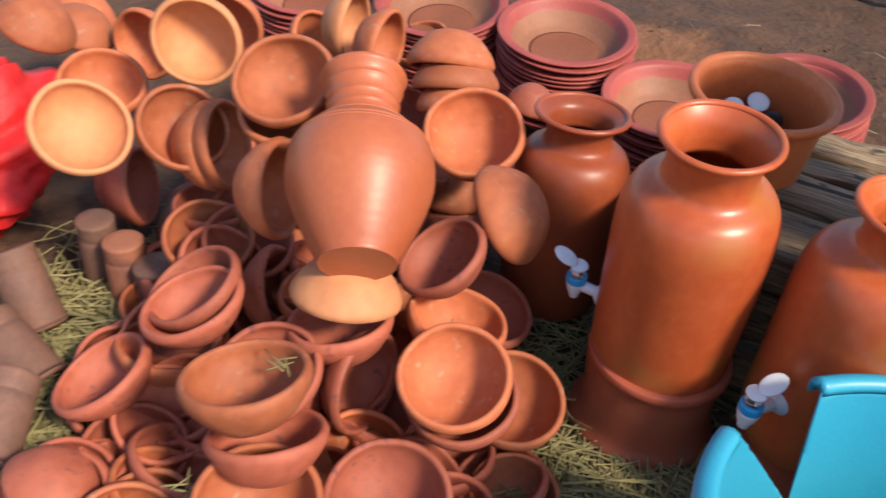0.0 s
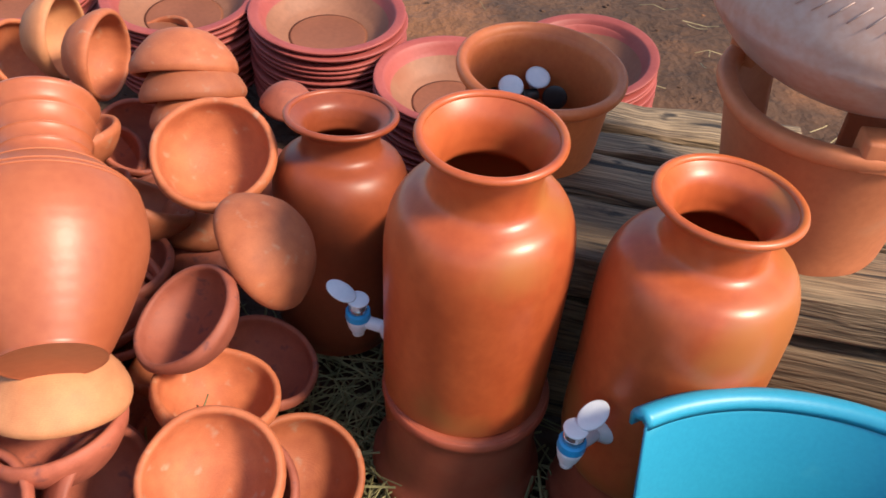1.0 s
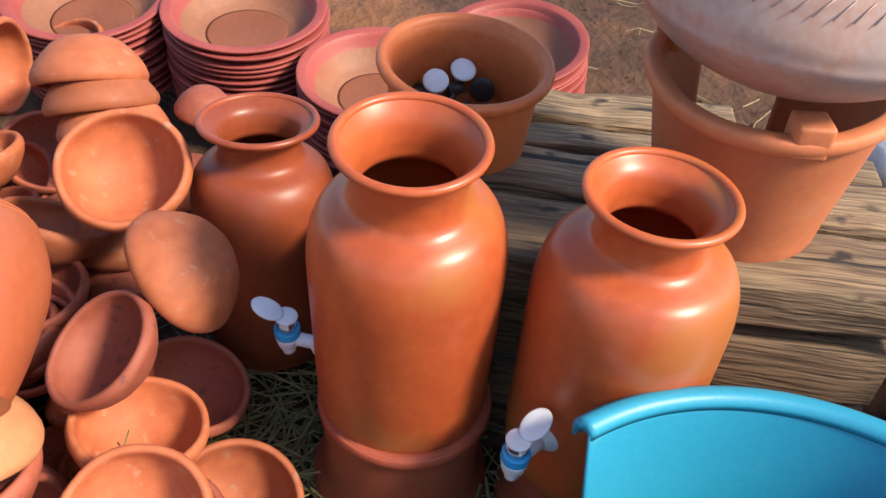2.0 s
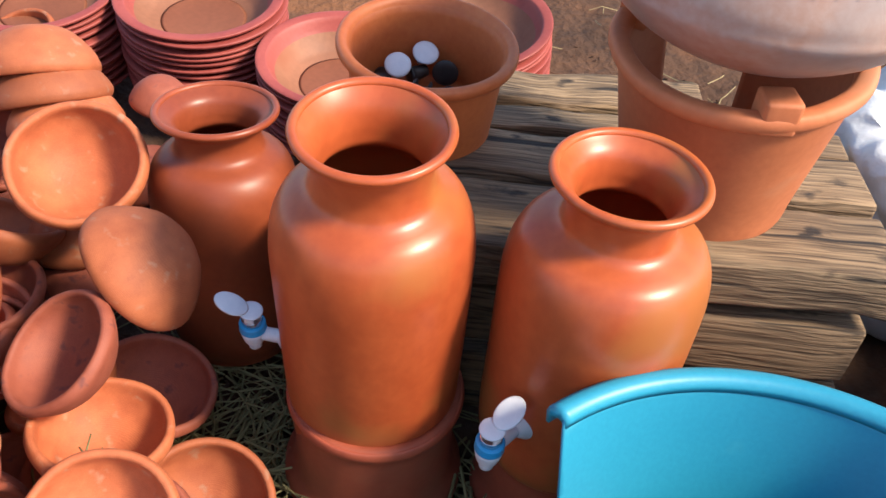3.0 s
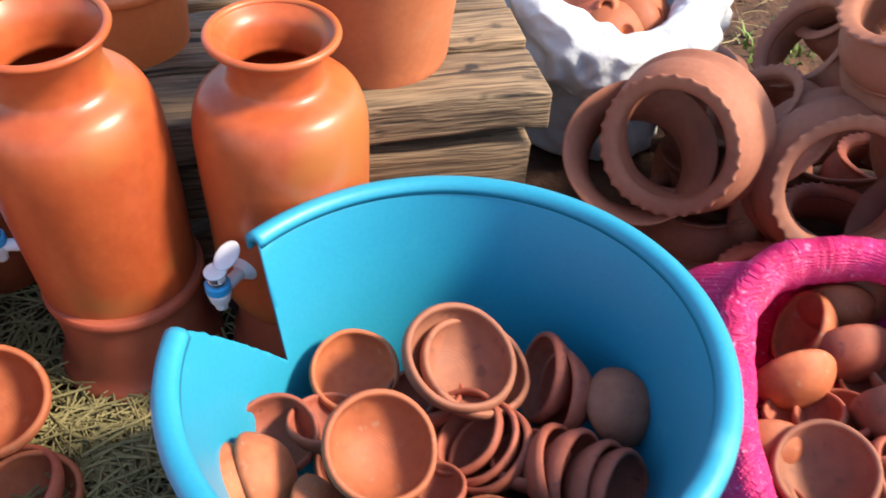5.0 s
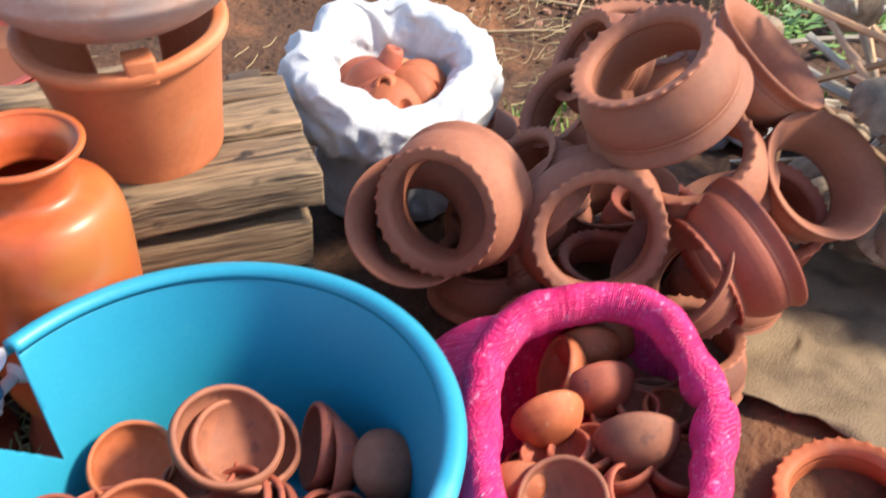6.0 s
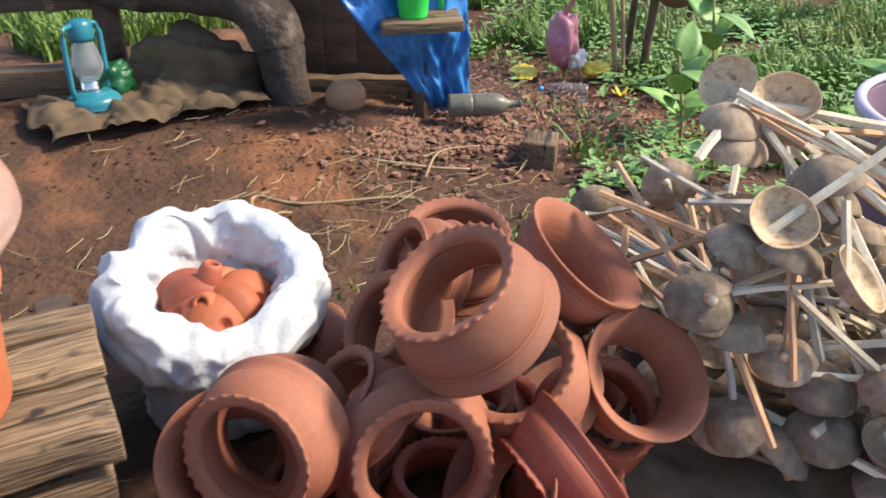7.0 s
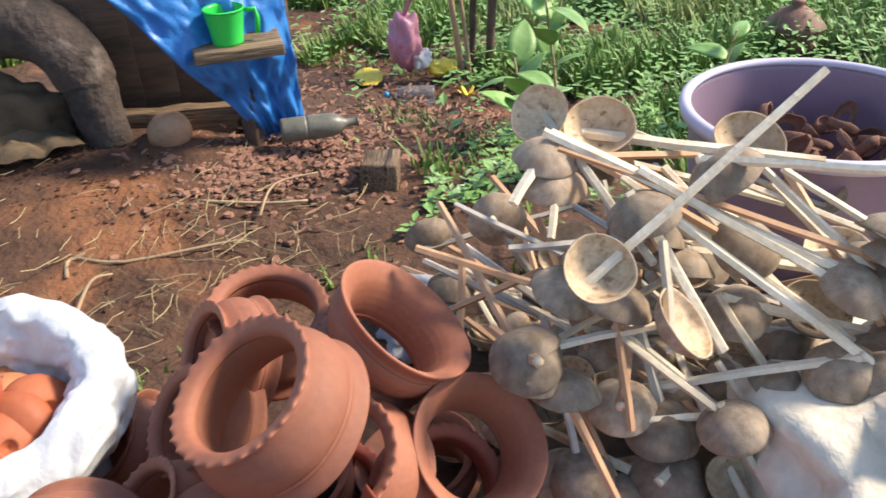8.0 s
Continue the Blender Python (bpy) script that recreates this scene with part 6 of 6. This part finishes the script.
# ---- bowls in the pink sack ----
bowl_at((1.050, 0.313, 0.256), (-0.372, -0.132, 0.919), 0.115, "clay_brown")
bowl_at((1.150, 0.275, 0.210), (0.409, -0.573, 0.710), 0.103, "clay_red")
bowl_at((1.215, 0.338, 0.234), (0.607, 0.770, 0.194), 0.115, "clay_brown")
bowl_at((1.164, 0.452, 0.210), (0.370, 0.919, 0.133), 0.107, "clay")
bowl_at((1.351, 0.432, 0.210), (0.060, 0.013, 0.998), 0.113, "clay_brown")
bowl_at((1.302, 0.371, 0.210), (0.055, 0.101, 0.993), 0.115, "clay_brown")
bowl_at((1.262, 0.451, 0.210), (0.457, 0.869, 0.192), 0.110, "clay_red")
bowl_at((1.230, 0.507, 0.210), (-0.732, 0.563, 0.383), 0.112, "clay")
bowl_at((1.355, 0.514, 0.210), (0.603, 0.731, 0.318), 0.109, "clay")
bowl_at((1.314, 0.515, 0.210), (0.599, 0.740, 0.306), 0.106, "clay")
bowl_at((1.047, 0.244, 0.210), (0.790, 0.597, -0.138), 0.103, "clay_brown")
bowl_at((1.049, 0.390, 0.210), (0.576, 0.817, 0.024), 0.099, "clay")
bowl_at((1.161, 0.382, 0.210), (-0.089, 0.347, 0.934), 0.099, "clay_red")
bowl_at((1.181, 0.334, 0.210), (-0.086, 0.374, 0.924), 0.097, "clay_red")
bowl_at((0.985, 0.323, 0.210), (-0.081, 0.294, 0.952), 0.099, "clay_red")
bowl_at((1.132, 0.214, 0.210), (-0.125, 0.357, 0.926), 0.090, "clay_red")
bowl_at((1.242, 0.282, 0.210), (0.168, -0.027, 0.985), 0.093, "clay_red")
bowl_at((1.311, 0.341, 0.210), (0.131, -0.060, 0.990), 0.098, "clay")
bowl_at((1.420, 0.458, 0.210), (-0.038, 0.113, 0.993), 0.100, "clay_brown")
bowl_at((1.130, 0.402, 0.210), (-0.082, 0.336, 0.938), 0.098, "clay_red")
bowl_at((1.256, 0.390, 0.210), (-0.128, 0.341, 0.931), 0.101, "clay_red")


# ---- ring pots with pinched rims ----
ring_pot_at((1.262, 0.829, 0.301), (-0.875, -0.410, 0.257), False, 1.14, "clay_brown")
ring_pot_at((1.338, 0.886, 0.259), (-0.729, -0.516, 0.450), False, 1.10, "clay_brown")
ring_pot_at((1.472, 0.644, 0.263), (-0.560, -0.740, 0.370), False, 1.18, "clay_brown")
ring_pot_at((1.602, 0.719, 0.530), (-0.478, 0.222, 0.850), False, 1.24, "clay_brown")
ring_pot_at((1.699, 0.655, 0.342), (-0.520, 0.022, 0.854), False, 1.14, "clay_brown")
ring_pot_at((1.859, 0.932, 0.432), (-0.080, -0.210, 0.974), False, 1.12, "clay_brown")
ring_pot_at((1.947, 0.678, 0.454), (0.364, -0.495, 0.789), True, 1.15, "clay_brown")
ring_pot_at((1.885, 0.490, 0.306), (-0.147, -0.622, 0.769), True, 1.04, "clay_brown")
ring_pot_at((1.870, 0.545, 0.205), (-0.147, -0.560, 0.800), False, 1.02, "clay_red")
ring_pot_at((1.711, 0.492, 0.236), (0.840, -0.320, 0.440), True, 1.09, "clay_red")
ring_pot_at((1.557, 0.563, 0.214), (-0.718, 0.258, 0.646), True, 1.04, "clay_brown")
ring_pot_at((1.613, 0.905, 0.363), (-0.718, 0.269, 0.642), False, 0.95, "clay_brown")
ring_pot_at((1.276, 0.898, 0.251), (-0.432, -0.485, 0.760), True, 1.05, "clay_brown")
ring_pot_at((1.717, 1.150, 0.100), (0.576, -0.730, 0.366), True, 0.95, "clay_brown")
ring_pot_at((1.608, 1.160, 0.187), (-0.629, 0.304, 0.715), False, 0.90, "clay_brown")
ring_pot_at((1.531, 0.928, 0.150), (-0.020, 0.204, 0.979), True, 1.00, "clay_brown")
ring_pot_at((1.771, 0.854, 0.129), (-0.142, 0.142, 0.980), True, 1.05, "clay_brown")
ring_pot_at((1.945, 0.687, 0.121), (-0.167, 0.203, 0.965), True, 1.05, "clay_brown")
ring_pot_at((1.709, 0.943, 0.418), (-0.798, 0.373, 0.473), False, 0.95, "clay_brown")
ring_pot_at((1.424, 0.907, 0.106), (-0.986, 0.158, 0.058), True, 1.00, "clay_brown")
ring_pot_at((1.479, 0.868, 0.293), (-0.547, 0.380, 0.746), False, 0.95, "clay_brown")
ring_pot_at((1.513, 0.165, 0.060), (-0.168, 0.258, 0.952), False, 1.00, "clay")


# ---- coconut-shell ladles ----
ladle_at((2.053, 0.380, 0.594), (-0.464, -0.387, 0.797), (0.725, -0.440, 0.530), 0.45, "stick", 0.124, 0.12)
ladle_at((2.382, 0.598, 0.385), (-0.580, 0.166, 0.798), (-0.688, 0.679, -0.257), 0.40, "stick_brown")
ladle_at((1.992, 0.472, 0.412), (0.317, 0.214, -0.924), (0.132, 0.629, 0.766), 0.10, "stick_brown")
ladle_at((2.100, 0.342, 0.291), (0.186, 0.065, -0.980), (0.499, 0.202, 0.843), 0.40, "stick_brown")
ladle_at((2.285, 0.605, 0.624), (0.018, 0.117, -0.993), (-0.618, 0.023, -0.786), 0.12, "stick")
ladle_at((2.269, 0.579, 0.580), (-0.007, 0.097, -0.995), (-0.543, -0.128, -0.830), 0.12, "stick")
ladle_at((2.348, 0.657, 0.685), (-0.741, 0.125, 0.660), (0.019, -0.739, -0.673), 0.40, "stick")
ladle_at((2.404, 0.555, 0.661), (-0.494, -0.287, 0.821), (0.379, -0.867, -0.324), 0.40, "stick")
ladle_at((2.521, 0.580, 0.569), (0.841, -0.357, 0.407), (0.145, -0.807, -0.573), 0.40, "stick")
ladle_at((2.335, 0.288, 0.652), (0.259, -0.459, -0.787), (0.145, -0.807, -0.573), 0.40, "stick")
ladle_at((2.553, 0.314, 0.627), (-0.365, -0.329, 0.871), (-0.638, 0.762, -0.112), 0.40, "stick_brown")
ladle_at((2.789, 0.225, 0.432), (-0.509, -0.155, 0.847), (-0.266, 0.850, 0.455), 0.40, "stick")
ladle_at((2.338, 0.232, 0.388), (0.308, 0.070, -0.949), (0.379, -0.867, -0.324), 0.30, "stick")
ladle_at((2.332, 0.215, 0.245), (0.173, 0.010, -0.985), (0.230, 0.540, 0.810), 0.40, "stick")
ladle_at((2.110, 0.253, 0.505), (0.218, -0.672, 0.707), (0.543, 0.128, 0.830), 0.13, "stick")
ladle_at((2.118, 0.277, 0.252), (0.167, 0.060, -0.984), (0.665, -0.723, 0.185), 0.40, "stick")
ladle_at((2.088, 0.240, 0.179), (0.270, 0.052, -0.961), (0.675, -0.173, 0.717), 0.40, "stick")
ladle_at((2.413, 0.265, -0.022), (0.138, -0.494, -0.858), (0.543, 0.128, 0.830), 0.40, "stick")
ladle_at((2.025, 0.406, 0.143), (0.116, 0.319, -0.941), (0.724, -0.516, 0.458), 0.17, "stick")
ladle_at((2.354, 0.751, 0.423), (0.800, 0.599, 0.026), (-0.107, -0.649, -0.753), 0.40, "stick_grey")
ladle_at((2.478, 1.028, 0.232), (0.610, 0.738, 0.290), (0.481, -0.858, -0.182), 0.40, "stick_grey")
ladle_at((2.299, 0.038, 0.364), (0.288, -0.042, -0.957), (-0.481, 0.858, 0.182), 0.40, "stick")
ladle_at((2.424, 0.117, 0.392), (-0.249, -0.211, 0.945), (0.107, 0.649, 0.753), 0.40, "stick")
ladle_at((2.431, 0.376, 0.398), (-0.150, -0.327, 0.933), (0.266, -0.850, -0.455), 0.40, "stick_grey")
ladle_at((2.453, 0.944, 0.120), (-0.041, 0.143, -0.989), (0.266, -0.850, -0.455), 0.40, "stick_grey")
ladle_at((2.419, 0.150, 0.297), (0.155, -0.028, -0.988), (-0.266, 0.850, 0.455), 0.40, "stick_grey")
ladle_at((2.543, 0.626, 0.490), (0.139, 0.131, -0.982), (0.379, -0.867, -0.324), 0.40, "stick")
ladle_at((2.438, 0.471, 0.423), (0.823, 0.516, 0.235), (0.379, -0.867, -0.324), 0.40, "stick_grey")
ladle_at((2.351, 0.505, 0.268), (0.824, 0.547, 0.148), (0.432, -0.865, -0.254), 0.40, "stick_grey")
ladle_at((2.352, 0.377, 0.204), (0.093, 0.046, -0.995), (0.638, -0.762, 0.112), 0.40, "stick_grey")
ladle_at((2.491, 0.355, 0.366), (0.207, 0.057, -0.977), (0.481, -0.858, -0.182), 0.40, "stick")
ladle_at((2.125, 0.122, 0.217), (-0.150, -0.007, 0.989), (0.346, 0.414, 0.842), 0.40, "stick")
ladle_at((2.633, 0.079, 0.381), (0.253, -0.053, -0.966), (-0.266, 0.850, 0.455), 0.40, "stick")
ladle_at((2.616, 0.133, 0.411), (-0.260, 0.007, 0.966), (-0.379, 0.867, 0.324), 0.40, "stick")
ladle_between((1.994, 0.469, 0.400), (2.279, 0.846, 0.470), "stick_brown")
ladle_between((2.438, 0.053, 0.462), (2.290, 0.598, 0.680), "stick")
ladle_between((2.360, 0.243, 0.512), (2.293, 0.552, 0.653), "stick_brown")
ladle_between((2.388, -0.009, 0.347), (2.313, 0.465, 0.617), "stick")
ladle_between((2.440, -0.012, 0.413), (2.439, 0.238, 0.606), "stick")
ladle_between((2.233, -0.012, 0.142), (2.174, 0.400, 0.401), "stick")
ladle_between((2.038, 0.290, 0.142), (2.075, 0.414, 0.288), "stick_brown")
ladle_between((2.500, 0.024, 0.520), (2.389, 0.350, 0.627), "stick")
ladle_between((2.208, 0.018, 0.134), (2.239, 0.228, 0.347), "stick")
ladle_between((2.413, -0.028, 0.364), (2.464, 0.224, 0.627), "stick_brown")
ladle_between((2.136, 0.269, 0.249), (2.291, 0.493, 0.610), "stick_grey")
ladle_between((2.014, 0.368, 0.175), (2.116, 0.510, 0.413), "stick_grey")
ladle_between((2.273, 0.124, 0.306), (2.296, 0.262, 0.446), "stick")
ladle_between((2.284, 0.391, 0.528), (2.144, 0.598, 0.512), "stick_grey")
ladle_between((2.156, 0.488, 0.446), (2.057, 0.741, 0.512), "stick_brown")
ladle_between((2.202, 0.458, 0.479), (2.135, 0.706, 0.577), "stick_grey")
ladle_between((2.280, 0.331, 0.479), (2.109, 0.477, 0.380), "stick")
ladle_between((2.375, -0.006, 0.492), (2.186, 0.557, 0.731), "stick")
ladle_between((2.318, -0.046, 0.364), (2.236, 0.343, 0.609), "stick")
ladle_between((2.341, 0.057, 0.500), (2.240, 0.406, 0.677), "stick")
ladle_between((2.377, -0.005, 0.496), (2.343, 0.234, 0.678), "stick")
ladle_between((2.405, 0.026, 0.574), (2.359, 0.207, 0.678), "stick")
ladle_between((2.186, -0.034, 0.179), (2.108, 0.369, 0.440), "stick")
ladle_between((2.014, 0.486, 0.410), (2.160, 0.300, 0.453), "stick")
ladle_between((2.213, 0.378, 0.607), (2.190, 0.208, 0.412), "stick")
ladle_between((2.144, 0.159, 0.299), (2.128, 0.061, 0.184), "stick")
ladle_between((2.126, 0.378, 0.475), (2.052, 0.301, 0.297), "stick_brown")
ladle_between((2.394, 0.007, 0.537), (2.188, 0.529, 0.708), "stick_brown")
ladle_between((2.018, 0.411, 0.348), (1.987, 0.287, 0.192), "stick_brown")
scrap(-0.069, 0.814, 0.308, 1)
scrap(0.134, 1.003, 0.233, 2)
scrap(-0.243, 1.258, 0.455, 3)
scrap(-0.481, 1.247, 0.357, 4)
scrap(-0.364, 1.464, 0.396, 5)
scrap(0.090, 1.258, 0.172, 6)
scrap(-0.172, 0.706, 0.166, 7)
